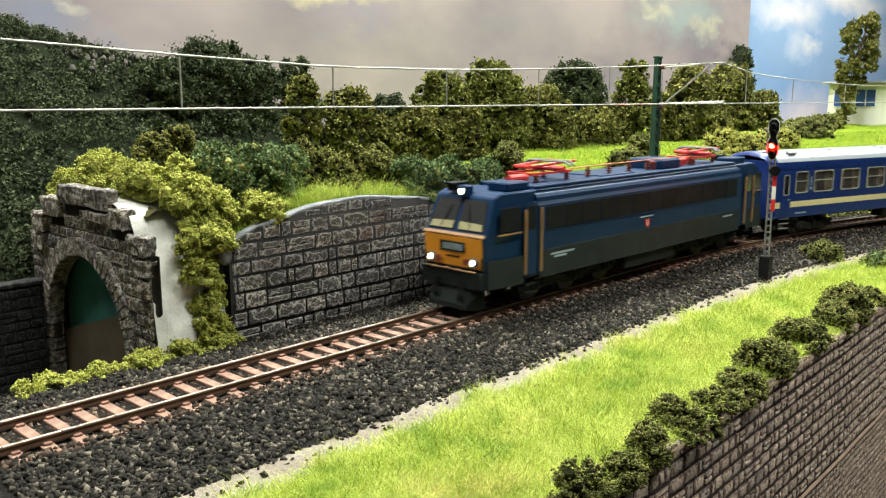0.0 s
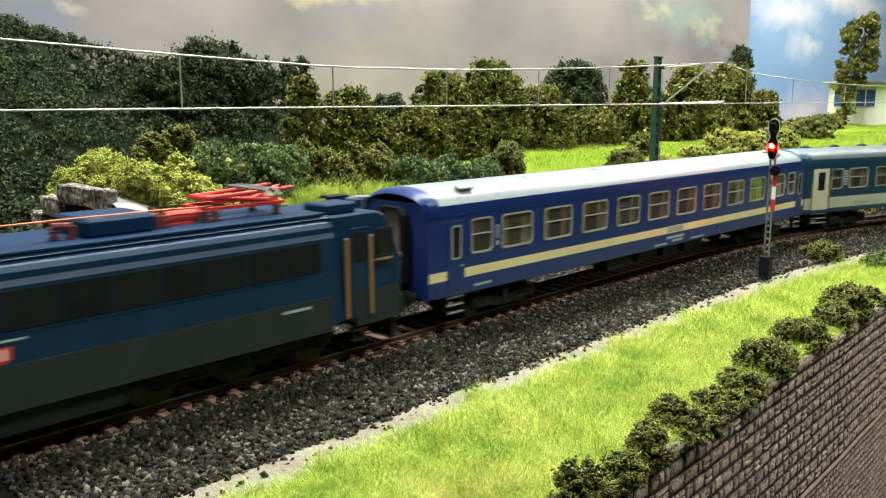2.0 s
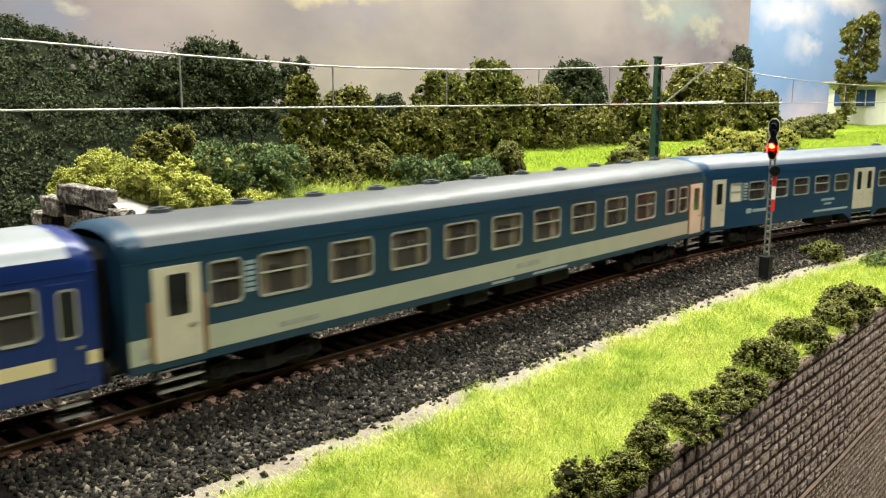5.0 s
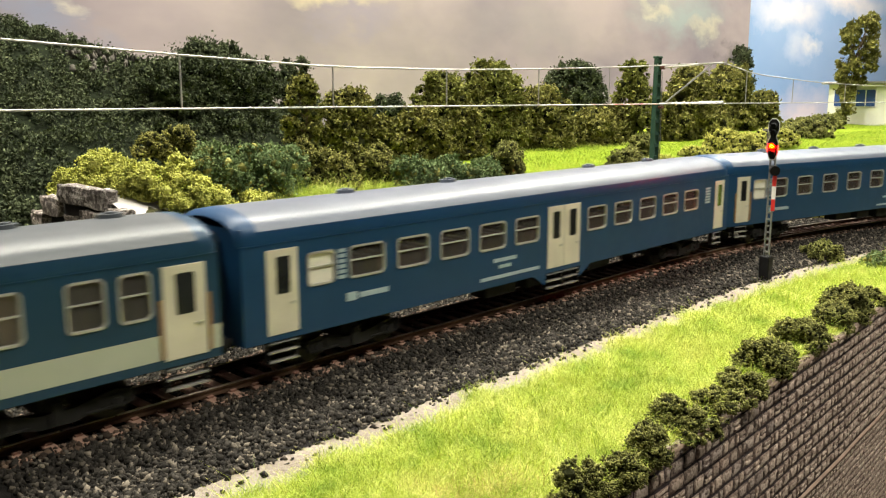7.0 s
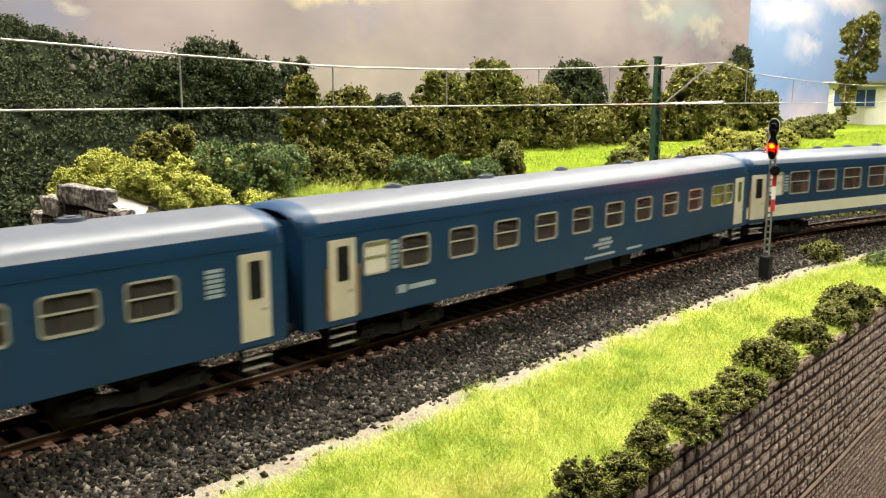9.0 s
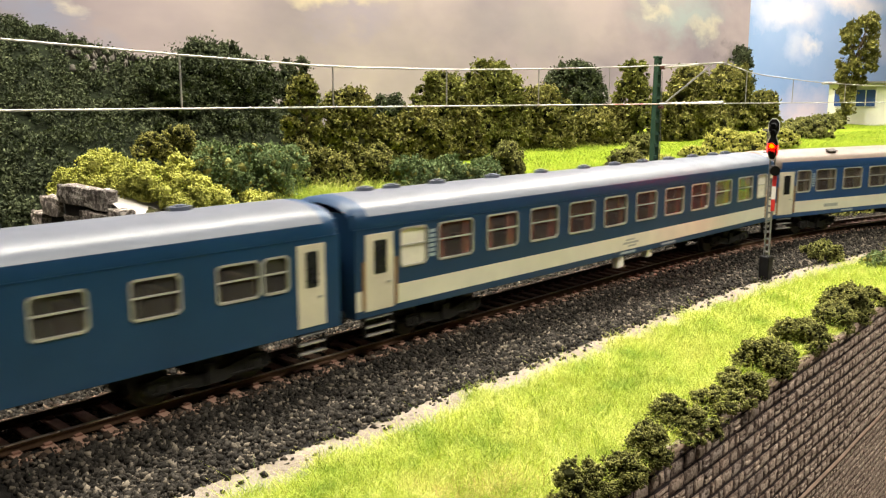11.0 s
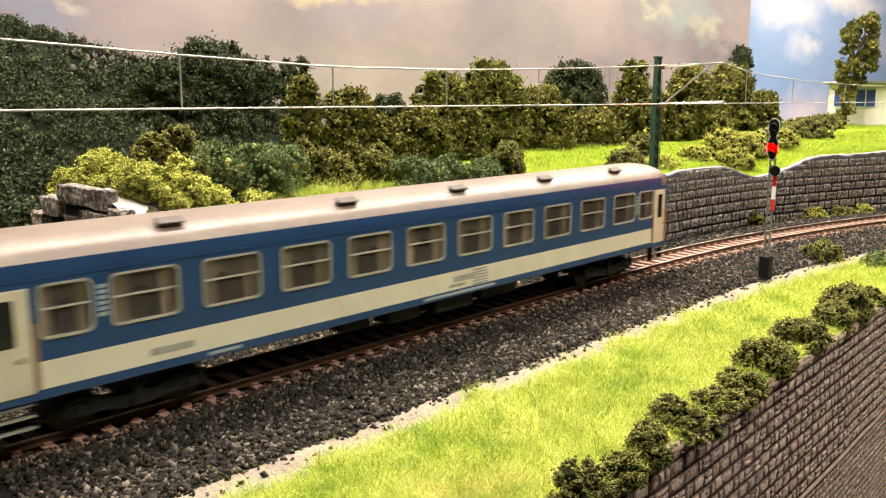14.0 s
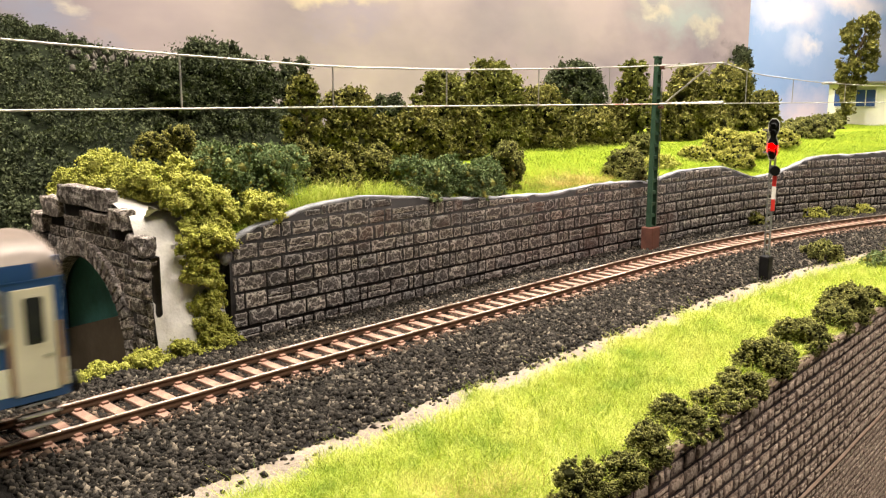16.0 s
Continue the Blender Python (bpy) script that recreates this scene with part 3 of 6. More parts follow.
def lay_stones(parent, stones, place, material, keep, depth, seed, shapes=STONES):
    """The first stones, sorted by how near they lie to the wall's start, are parts; the rest one joined part."""
    r = random.Random(seed)
    meshes = []
    for k, (v, f) in enumerate(shapes):
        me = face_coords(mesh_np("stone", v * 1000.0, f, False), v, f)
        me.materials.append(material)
        meshes.append(me)
    far_v, far_f, far_uv, count = [], [], [], 0
    stones = sorted(stones, key=lambda q: q[0])
    for n, (x, z, w, h) in enumerate(stones):
        m = place(x, z)
        k = r.randrange(12)
        if n < keep:
            ob = new("stone", meshes[k])
            ob.parent = parent
            ob.matrix_local = m @ Matrix.Diagonal((w * MM, depth * MM * r.uniform(0.75, 1.2), h * MM, 1))
        else:
            v, f = shapes[k]
            mm = np.array(m)
            vv = v * np.array((w, depth, h)) * MM
            far_v.append((vv @ mm[:3, :3].T + mm[:3, 3]) * 1000.0)
            far_f.append(f + count)
            far_uv.append(v)
            count += len(v)
    if far_v:
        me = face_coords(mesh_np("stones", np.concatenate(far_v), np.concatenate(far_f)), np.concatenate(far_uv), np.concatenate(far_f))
        tagged(link("stones", me, material, parent), "courses of stones further along", "", "", "stuff")


def wall_sheet(name, s_list, place, z0, ztop, material, parent, label, thick):
    v, f = [], []
    for s in s_list:
        for d, z in ((0, z0), (0, ztop(s)), (thick, ztop(s)), (thick, z0)):
            v.append(tuple(place(s, d, z)))
    for i in range(len(s_list) - 1):
        for j in range(4):
            f.append((i * 4 + j, i * 4 + (j + 1) % 4, (i + 1) * 4 + (j + 1) % 4, (i + 1) * 4 + j))
    n = len(v)
    f += [(0, 1, 2, 3), (n - 1, n - 2, n - 3, n - 4)]
    return link(name, mesh_np(name, v, f), material, parent, label)


# the wall behind the line
rear = thing("wall_rear", None, "dark grey random-coursed stone retaining wall behind the track", "retaining wall", "", "structure")
rear_at = lambda s, d, z: on_track(s, along(FACE, s) + d, z)
S_WALL = [155 + 6 * i for i in range(100)]
wall_sheet("mortar", S_WALL, rear_at, -12, lambda s: along(TOPS, s) - 0.3, M_MORTAR, rear, "dark recessed mortar", 4.0)
v, f = [], []
prof = ((-0.05, -1.3), (-0.3, -0.7), (-0.1, -0.15), (1.0, 0.1), (3.0, 0.1), (5.0, -1.0))
for s in S_WALL:
    for d, z in prof:
        jig = 0.9 * noise.noise(Vector((s * 0.33, d, 2.0)))
        v.append(tuple(rear_at(s, d + jig, along(TOPS, s) + z + jig)))
for i in range(len(S_WALL) - 1):
    f += [(i * 6 + j, i * 6 + j + 1, (i + 1) * 6 + j + 1, (i + 1) * 6 + j) for j in range(5)]
link("coping", mesh_np("coping", v, f, True), M_COPING, rear, "smeared light grey plaster coping")
st = []
for x, z, w, h in rows_of_stones(155.5, 740, -5.5, 42, (4.8, 6.3), (5.5, 13.5), 11, 1.1):     # the top course is cut to the coping
    h = min(h, min(along(TOPS, x), along(TOPS, x + w)) - 0.9 - z)
    if h > 1.6:
        st.append((x, z, w, h))
lay_stones(rear, st, lambda x, z: track_pose(x, along(FACE, x) - 0.05, z, math.atan2(along(FACE, x + 5) - along(FACE, x), 5.0)), M_STONE, 300, 0.55, 3, DRESSED)
bm = bmesh.new()
for dz, w in ((26, 3.0), (30, 2.6)):
    bmesh.ops.create_icosphere(bm, subdivisions=2, radius=w, matrix=Matrix.Translation((154.5, 39.5, dz)) @ Matrix.Diagonal((0.8, 0.8, 1.3, 1)))
for q in bm.verts:
    q.co += q.co.normalized() * 0.5 * noise.noise(q.co * 0.6)
part("end_stone", bm, M_COPING, rear, "rounded grey plaster lump on the wall's end", True)

# the wall under the front edge
front = thing("wall_front", None, "brown quarry-stone retaining wall along the layout's front edge", "retaining wall", "", "structure")


def front_at(s, d, z):
    return on_track(s, along(EDGE, s) - 0.3 + d, z)


S_FRONT = [-2400, -500, 0] + [60 + 10 * i for i in range(80)] + [900, 1100, 1300, 1500, 1700, 1900, 2100, 2300, 2500]
wall_sheet("mortar", S_FRONT, front_at, -400, lambda s: -7.0, M_MORTAR_B, front, "dark brown recessed mortar", 6.0)
front_turn = lambda x: math.atan2(along(EDGE, x + 5) - along(EDGE, x - 5), 10.0)
front_place = lambda x, z: Matrix.Translation(front_at(x, 0.0, z) * MM) @ Matrix.Rotation(heading(x) + front_turn(x), 4, "Z")
lay_stones(front, rows_of_stones(125, 460, -57.2, -9.5, (4.5, 4.9), (4.2, 8.4), 21, 1.15), front_place, M_QUARRY, 300, 0.55, 5, DRESSED)
lay_stones(front, rows_of_stones(240, 460, -112, -60.5, (2.9, 3.2), (3.0, 6.0), 22, 0.7), front_place, M_QUARRY, 300, 0.45, 6, DRESSED)
v, f = [], []
for s in S_FRONT:
    for d, z in ((0.3, -59.2), (-1.0, -59.1), (-1.0, -58.2), (0.3, -58.0)):
        v.append(tuple(front_at(s, d, z)))
for i in range(len(S_FRONT) - 1):
    f += [(i * 4 + j, i * 4 + j + 1, (i + 1) * 4 + j + 1, (i + 1) * 4 + j) for j in range(3)]
link("ledge", mesh_np("ledge", v, f), M_LEDGE, front, "thin tan ledge between two stone sheets")
v, f = [], []
for s in S_FRONT:
    for d, z in ((-0.6, -8.6), (-0.8, -7.6), (1.5, -6.9), (5.5, -7.6)):
        jig = 0.35 * noise.noise(Vector((s * 0.25, d, 4.0)))
        v.append(tuple(front_at(s, d, z + jig)))
for i in range(len(S_FRONT) - 1):
    f += [(i * 4 + j, i * 4 + j + 1, (i + 1) * 4 + j + 1, (i + 1) * 4 + j) for j in range(3)]
link("coping", mesh_np("coping", v, f, True), M_LEDGE, front, "worn tan coping")

# ---- tunnel portal of the lower line ----
PX, PY = 127.0, 83.0
portal = thing("tunnel_portal", None, "dark stone tunnel portal with stepped parapet and bare plaster flank", "tunnel portal")
AY, ARCH_R, SPRING = 88.3, 31.0, -7.5     # the arch stands a little off the parapet's middle


def step_top(y):
    d = abs(y - PY)
    return 41.0 if d < 19 else 35.5 if d < 31 else 28.5


v, f = [], []
YS = [PY - 43 + 93 * i / 93 for i in range(94)]
for y in YS:
    d = abs(y - AY)
    lo = SPRING + math.sqrt(max(0, ARCH_R ** 2 - d * d)) if d < ARCH_R else -37.0
    for x, z in ((PX + 1.0, lo), (PX + 1.0, step_top(y)), (PX + 4, step_top(y)), (PX + 4, lo)):
        v.append((x, y, z))
for i in range(len(YS) - 1):
    f += [(i * 4 + j, i * 4 + (j + 1) % 4, (i + 1) * 4 + (j + 1) % 4, (i + 1) * 4 + j) for j in range(4)]
f += [(0, 1, 2, 3), (len(v) - 1, len(v) - 2, len(v) - 3, len(v) - 4)]
link("masonry", mesh_np("masonry", v, f), M_JOINT, portal, "dark masonry behind the facing stones")
face = Matrix.Rotation(radians(-90), 4, "Z")
st = []
for x, z, w, h in rows_of_stones(0, 93, -36, 41, (3.9, 5.2), (4.5, 9.5), 31, 0.5):
    y0, y1 = PY + 50 - x - w, PY + 50 - x
    near = min(abs(y0 - AY), abs(y1 - AY)) if (y0 - AY) * (y1 - AY) > 0 else 0.0
    if math.hypot(near, max(0.0, z - SPRING)) > ARCH_R + 1.2 and z + h < min(step_top(y0), step_top(y1)) + 0.2:
        st.append((x, z, w, h))
lay_stones(portal, st, lambda x, z: Matrix.Translation(Vector((PX + 1.0, PY + 50 - x, z)) * MM) @ face, M_PORTAL, 300, 0.7, 8, DRESSED)
for k in range(31):                      # arch ring
    a0 = math.pi * k / 31 + 0.004
    a1 = math.pi * (k + 1) / 31 - 0.004
    bm = bmesh.new()
    ring = []
    for a, r in ((a0, ARCH_R - 0.4), (a1, ARCH_R - 0.4), (a1, ARCH_R + 6.2), (a0, ARCH_R + 6.2)):
        ring.append((AY + r * math.cos(a), SPRING + r * math.sin(a)))
    lo = [bm.verts.new((PX - 1.0 + random.uniform(-0.2, 0.2), y, z)) for y, z in ring]
    hi = [bm.verts.new((PX + 5.0, y, z)) for y, z in ring]
    bm.faces.new(lo)
    for j in range(4):
        bm.faces.new((lo[j], hi[j], hi[(j + 1) % 4], lo[(j + 1) % 4]))
    bmesh.ops.recalc_face_normals(bm, faces=bm.faces)
    bmesh.ops.bevel(bm, geom=[e for e in bm.edges if all(q in lo for q in e.verts)], offset=0.35, segments=1, affect="EDGES")
    part("arch_stone", bm, M_PORTAL, portal)
for side in (-1, 1):                     # jamb stones below the arch ring
    for k in range(6):
        bm = boxes((PX - 0.9 - 0.3 * (k % 2), PX + 5, AY + side * 34.2 - 3.2, AY + side * 34.2 + 3.2, SPRING - 5.2 * (k + 1), SPRING - 5.2 * k - 0.5), bevel=0.4)
        part("arch_stone", bm, M_PORTAL, portal)
for y0, y1, z0, z1 in ((64, 101.5, 40.5, 48), (64.5, 82, 36, 40), (52, 63.5, 35, 42.5), (102, 116, 35, 42.5), (39.5, 51.5, 28, 35), (116.5, 127, 28, 36),
                       (39, 49, 21.5, 27.5), (117.5, 127.5, 21, 27.5), (39.5, 47, 14.5, 21)):
    bm = bmesh.new()
    box(bm, PX - 1.3, PX + 3.4, y0 + (1.0 if y0 < 60 else 0.0), y1, z0 + 0.6, z1, 0.4)
    bmesh.ops.subdivide_edges(bm, edges=[e for e in bm.edges if e.calc_length() > 3], cuts=4, use_grid_fill=True)
    for q in bm.verts:
        q.co += Vector((noise.noise(q.co * 0.35), noise.noise(q.co * 0.35 + Vector((9, 0, 0))), noise.noise(q.co * 0.35 + Vector((0, 9, 0))))) * 0.7
    part("cap_stone", bm, M_PORTAL, portal, "weathered cap stone of the stepped parapet")
# plaster flank towards the hill
bm = bmesh.new()
grid = bmesh.ops.create_grid(bm, x_segments=26, y_segments=40, size=0.5)["verts"]
for q in grid:
    a, b = q.co.x + 0.5, q.co.y + 0.5
    z = -8 + b * 57
    y = 37.6 + 21 * b * b + 4 * a + 2.4 * noise.noise(Vector((a * 3, b * 4, 1.0))) + 0.9 * noise.noise(Vector((a * 9, b * 12, 5.0)))
    if b > 0.85:
        y += (b - 0.85) * 120
        z -= (b - 0.85) * 10
    x = PX + 0.8 + a * 32 + 0.5 * noise.noise(Vector((a * 2, b * 5, 8.0))) * (1 - a)
    q.co = Vector((x, y, z))
part("plaster_flank", bm, M_PLASTER, portal, "bare white plaster not yet planted", True)
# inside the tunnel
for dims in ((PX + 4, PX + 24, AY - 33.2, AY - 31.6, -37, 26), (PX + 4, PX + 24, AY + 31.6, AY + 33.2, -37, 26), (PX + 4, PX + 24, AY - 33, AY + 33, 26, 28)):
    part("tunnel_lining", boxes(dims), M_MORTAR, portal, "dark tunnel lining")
part("back_board", boxes((PX + 7.5, PX + 9, AY - 31.6, AY + 31.6, -12, 26)), M_TEAL, portal, "teal painted board inside the tunnel")
bm = bmesh.new()
prism(bm, [(AY - 31.6, -37), (AY + 31.6, -37), (AY + 31.6, -10.5), (AY - 31.6, 8.0)], PX + 5.5, PX + 7.4)
for q in bm.verts:
    q.co = Vector((q.co.y, q.co.x, q.co.z))
bmesh.ops.recalc_face_normals(bm, faces=bm.faces)
part("base_board", bm, M_BROWN, portal, "brown board inside the tunnel")
# cutting of the lower line and the wall across it
tagged(part("ground_cutting", boxes((-2400, 200, 40, 132, -42, -36.5)), M_SOIL), "dark floor of the lower cutting", "ground", "", "structure")
bm = bmesh.new()
prism(bm, [(-2400, -36), (154, -36), (154, -5), (-2400, -5)], 36, 41)
tagged(part("ground_bank", bm, M_SOIL), "dark earth bank beside the lower cutting", "ground", "", "structure")
cut = thing("wall_cutting", None, "dark grey stone wall across the lower cutting", "retaining wall", "", "structure")
part("mortar", boxes((-2400, 128, 122, 126, -37, 8.2)), M_MORTAR, cut, "dark masonry behind the stones")
lay_stones(cut, rows_of_stones(40, 127, -36, 6, (3.6, 4.6), (5, 10), 41), lambda x, z: pose(x * MM, 121.95 * MM, z * MM), M_CUTTING, 300, 0.7, 9)
part("coping", boxes((-2400, 127, 120.8, 127, 8.2, 10.2), bevel=0.5), M_CUTTING, cut, "flat dark coping")
# ---- plants ----
LEAF = np.array([(-1, -0.5, 0), (0.1, -0.75, 0.35), (1.05, 0.1, -0.1), (-0.1, 0.8, 0.3)], float)
LEAF_F = np.array([(0, 1, 2), (0, 2, 3)])
CRUMB = np.array([(1, 0, -0.4), (-0.6, 0.8, -0.4), (-0.5, -0.9, -0.3), (0.1, 0.05, 0.95)], float)
CRUMB_F = np.array([(0, 1, 3), (1, 2, 3), (2, 0, 3), (0, 2, 1)])


def clumps(w, h, rng, n):
    """Centres and radii of the lumps that make a bush of that width and height, base at z 0."""
    c, r = [], []
    for _ in range(n):
        a, q = rng.uniform(0, 2 * math.pi), math.sqrt(rng.uniform(0.02, 1))
        z = rng.uniform(0.0, 1.0) ** 0.9
        reach = math.sqrt(max(0.12, 1 - max(0.0, (z - 0.3) / 0.78) ** 2))
        rad = min(w, h * 1.3) * rng.choice((0.065, 0.085, 0.11, 0.14, 0.17)) * rng.uniform(0.9, 1.1)
        c.append((math.cos(a) * q * (w * 0.58 - rad * 0.6) * reach, math.sin(a) * q * (w * 0.5 - rad * 0.6) * reach, max(rad * 0.4, z * h - rad * 0.8)))
        r.append(rad)
    return np.array(c), np.array(r)


def foliage(c, r, rng, density, leaf, shape, shape_f):
    pos, nrm = [], []
    for (x, y, z), rad in zip(c, r):
        n = max(12, int(density * 4 * math.pi * rad * rad))
        tufts = max(5, n // 13)
        tip = rng.normal(size=(tufts, 3))
        tip /= np.linalg.norm(tip, axis=1)[:, None]
        which = rng.integers(0, tufts, n)
        d = tip[which] + rng.normal(0, 0.75 / math.sqrt(tufts) + 0.05, (n, 3))
        d /= np.linalg.norm(d, axis=1)[:, None]
        out = rng.uniform(0.82, 1.28, tufts)[which]
        lump = 1 + 0.4 * np.sin(d[:, 0] * 7 + x) * np.sin(d[:, 1] * 6 + y) * np.sin(d[:, 2] * 8 + z)
        far = np.where(rng.random(n) < 0.08, rng.uniform(1.05, 1.35, n), rng.uniform(0.74, 1.06, n))
        pos.append(np.array((x, y, z)) + d * (rad * lump * far * out)[:, None])
    pos = np.concatenate(pos)
    pos = pos[pos[:, 2] > -0.5]
    size = leaf * rng.uniform(0.55, 1.25, len(pos))
    return scatter(shape, shape_f, pos, size, rng)


def cores(c, r, k=0.72):
    bm = bmesh.new()
    for (x, y, z), rad in zip(c, r):
        bmesh.ops.create_icosphere(bm, subdivisions=1, radius=rad * k, matrix=Matrix.Translation((x, y, z)))
    return bm


BUSH_WORDS = {M_LEAF_MOSS: "yellowish-olive foam bush", M_LEAF_LIME: "lime-green foam bush", M_LEAF_OLIVE: "olive-green foam bush", M_LEAF_HEDGE: "dark olive foam shrub", M_LEAF_TEAL: "bluish-green fine-leaved bush"}


def ground_under(x, y):
    s, u = to_track(x, y)
    if u < -40:
        return verge_z(s, u)
    if u > along(FACE, s) + 2 and x > 158:
        return hill(s, u)
    return None


def bush(material, x, y, z, w, h):
    rng = np.random.default_rng(int(abs(x * 31 + y * 17 + w)))
    g = ground_under(x, y)
    if y < -90:
        w, y = w * 1.04, y - 3
    if g is not None:
        h = max(4.0, 0.42 * w, z + h - g + 0.6)
        z = g - 0.6
    ob = thing("bush", pose(x * MM, y * MM, z * MM, 0, 0, rng.uniform(0, 360)),
               BUSH_WORDS[material] + (" on the front edge" if y < -90 else " above the stone wall" if z > 20 else " beside the track"), "bush",
               "shrubs along the front edge" if y < -90 else "bushes on the slope")
    c, r = clumps(w, h, rng, int(34 + w * 2.4))
    near = math.hypot(x, y + 205)
    k = max(0.6, near / 260)
    if material == M_LEAF_TEAL:
        v, f = foliage(c, r, rng, 4.4 / k, 0.45 * k ** 0.5, LEAF, LEAF_F)
    else:
        v, f = foliage(c, r, rng, 2.6 / k, 0.46 * k ** 0.5, CRUMB, CRUMB_F)
    link("foliage", mesh_np("foliage", v, f), material, ob)
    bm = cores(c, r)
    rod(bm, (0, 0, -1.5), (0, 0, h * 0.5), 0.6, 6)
    part("inner_growth", bm, M_LEAF_LIME if material == M_LEAF_LIME else M_LEAF_OLIVE if material == M_LEAF_TEAL else M_GROWTH_SHADE, ob, "dense inner growth")


def tree(material, x, y, z, w, h, slim=False):
    rng = np.random.default_rng(int(abs(x * 13 + y * 7 + h)))
    g = ground_under(x, y)
    top = z + h
    if g is not None:
        z = g - 0.6
        h = top - z
    dark = material == M_LEAF_DARK
    ob = thing("tree", pose(x * MM, y * MM, z * MM), "tall slender tree with airy green crown" if slim else "dark broad-leaved tree at the back" if dark else "bushy olive-green tree on the hillside", "tree", "trees behind the line")
    bm = bmesh.new()
    lean = Vector((rng.uniform(-0.06, 0.06) * h, rng.uniform(-0.06, 0.06) * h, 0))
    if slim:
        lean = Vector((0.0, -0.17 * h, 0.0))
    rod(bm, (0, 0, -1), lean * 0.5 + Vector((0, 0, h * 0.45)), 0.045 * w * (0.5 if slim else 1), 8, 0.03 * w * (0.5 if slim else 1))
    rod(bm, lean * 0.5 + Vector((0, 0, h * 0.45)), lean + Vector((0, 0, h * 0.88)), 0.03 * w * (0.5 if slim else 1), 7, 0.006 * w)
    if slim:
        c, r = [], []
        for i in range(58):
            t = i / 44.0 if i < 44 else rng.uniform(0, 1)
            zz = h * (0.40 + 0.58 * t) if i < 44 else h * (0.06 + 0.3 * t)
            spread = w * (0.46 if i < 44 else 0.24) * math.sin(math.pi * (0.2 + 0.68 * t))
            a = rng.uniform(0, 2 * math.pi)
            c.append((lean.x * zz / h + math.cos(a) * spread * rng.uniform(0.2, 1), lean.y * zz / h + math.sin(a) * spread * rng.uniform(0.3, 1), zz))
            r.append(w * rng.uniform(0.07, 0.13))
        c, r = np.array(c), np.array(r)
    else:
        c, r = clumps(w, h * 0.98, rng, int(105 + w))
        r = r * 0.85
    for q in c[:: 2 if slim else 3]:
        rod(bm, (lean.x * 0.5, lean.y * 0.5, min(q[2] * 0.8, h * 0.6)), tuple(q), 0.011 * w, 5, 0.004 * w)
    part("trunk", bm, M_BARK, ob, "thin brown trunk with limbs")
    k = math.hypot(x, y + 205) / 300
    v, f = foliage(c, r, rng, (2.6 if slim else 1.7) / max(0.8, k), (0.52 if dark else 0.62) * max(0.8, k) ** 0.75, LEAF, LEAF_F)
    link("crown", mesh_np("crown", v, f), material, ob)
    # the cores' dark colour stands for shade inside the crown
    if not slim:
        part("inner_growth", cores(c, r, 0.66), M_FORESTSHADE if dark else M_GROWTH_SHADE, ob, "dense inner growth, coloured dark for shade")


# wooded slope at the back
RIDGE = ((-300, 121), (150, 121), (181, 117), (198, 111), (219, 103), (249, 91), (275, 77), (310, 58), (345, 34), (460, 20))


def slope_z(x, y):
    z = 6 + (y - 127) * 0.72
    return min(z, along(RIDGE, x)) + 2.5 * noise.noise(Vector((x * 0.04, y * 0.04, 2.0)))


v, f = [], []
for i in range(61):
    for j in range(25):
        x, y = -200 + 11 * i, 127 + 8 * j
        v.append((x, y, slope_z(x, y)))
for i in range(60):
    for j in range(24):
        a = i * 25 + j
        f.append((a, a + 25, a + 26, a + 1))
tagged(link("ground_slope", mesh_np("ground_slope", v, f, True), M_FORESTSHADE), "dark wooded mountain slope", "ground", "", "structure")
bm = bmesh.new()
grid = bmesh.ops.create_grid(bm, x_segments=12, y_segments=24, size=0.5)["verts"]
for q in grid:
    a, b = q.co.x + 0.5, q.co.y + 0.5
    q.co = Vector((PX + 6 + a * 34, 50 + b * 80, 40 + 5 * a + 3 * noise.noise(Vector((a * 4, b * 9, 0)))))
tagged(part("ground_cap", bm, M_SOIL, None, "", True), "earth covering the tunnel", "ground", "", "structure")
rng = np.random.default_rng(9)
pos = []
for k in range(1900):
    x, y = rng.uniform(60, 345), rng.uniform(129 if k < 1300 else 232, 312)
    z = slope_z(x, y)
    if z < 20 and x > 320:
        continue
    pos.append((x, y, z + 1.5))
c = np.array(pos)
r = np.where(c[:, 1] > 235, 0.75, 1.0) * rng.uniform(3.0, 6.0, len(pos))
v, f = foliage(c, r, rng, 0.62, 0.72, LEAF, LEAF_F)
tagged(link("forest", mesh_np("forest", v, f), M_LEAF_DARK), "dense dark green woods on the mountain slope", "woods", "", "stuff")
bm = bmesh.new()
for i in range(40):
    x = rng.uniform(196, 246)
    y = rng.uniform(242, 262)
    z = slope_z(x, y) + 1.6
    bmesh.ops.create_icosphere(bm, subdivisions=2, radius=rng.uniform(1.2, 2.6), matrix=Matrix.Translation((x, y, z)) @ Matrix.Rotation(rng.uniform(-0.6, 0.6), 4, "Y") @ Matrix.Diagonal((0.7, 1, 1.3, 1)))
for q in bm.verts:
    q.co += Vector((1, 1, 1)) * 2.0 * noise.noise(q.co * 0.7)
tagged(part("rocks", bm, M_ROCK, None, "", True), "bare grey rocks on the wooded ridge", "rocks", "", "stuff")

bush(M_LEAF_LIME, 139, 122, 41, 13, 10)
bush(M_LEAF_LIME, 149, 114, 43, 23, 15)
bush(M_LEAF_LIME, 140, 66, 44, 18, 13)
bush(M_LEAF_LIME, 152, 62, 48, 12, 11)
bush(M_LEAF_LIME, 147, 50, 42, 16, 11)
bush(M_LEAF_LIME, 155, 52, 44, 8, 8)
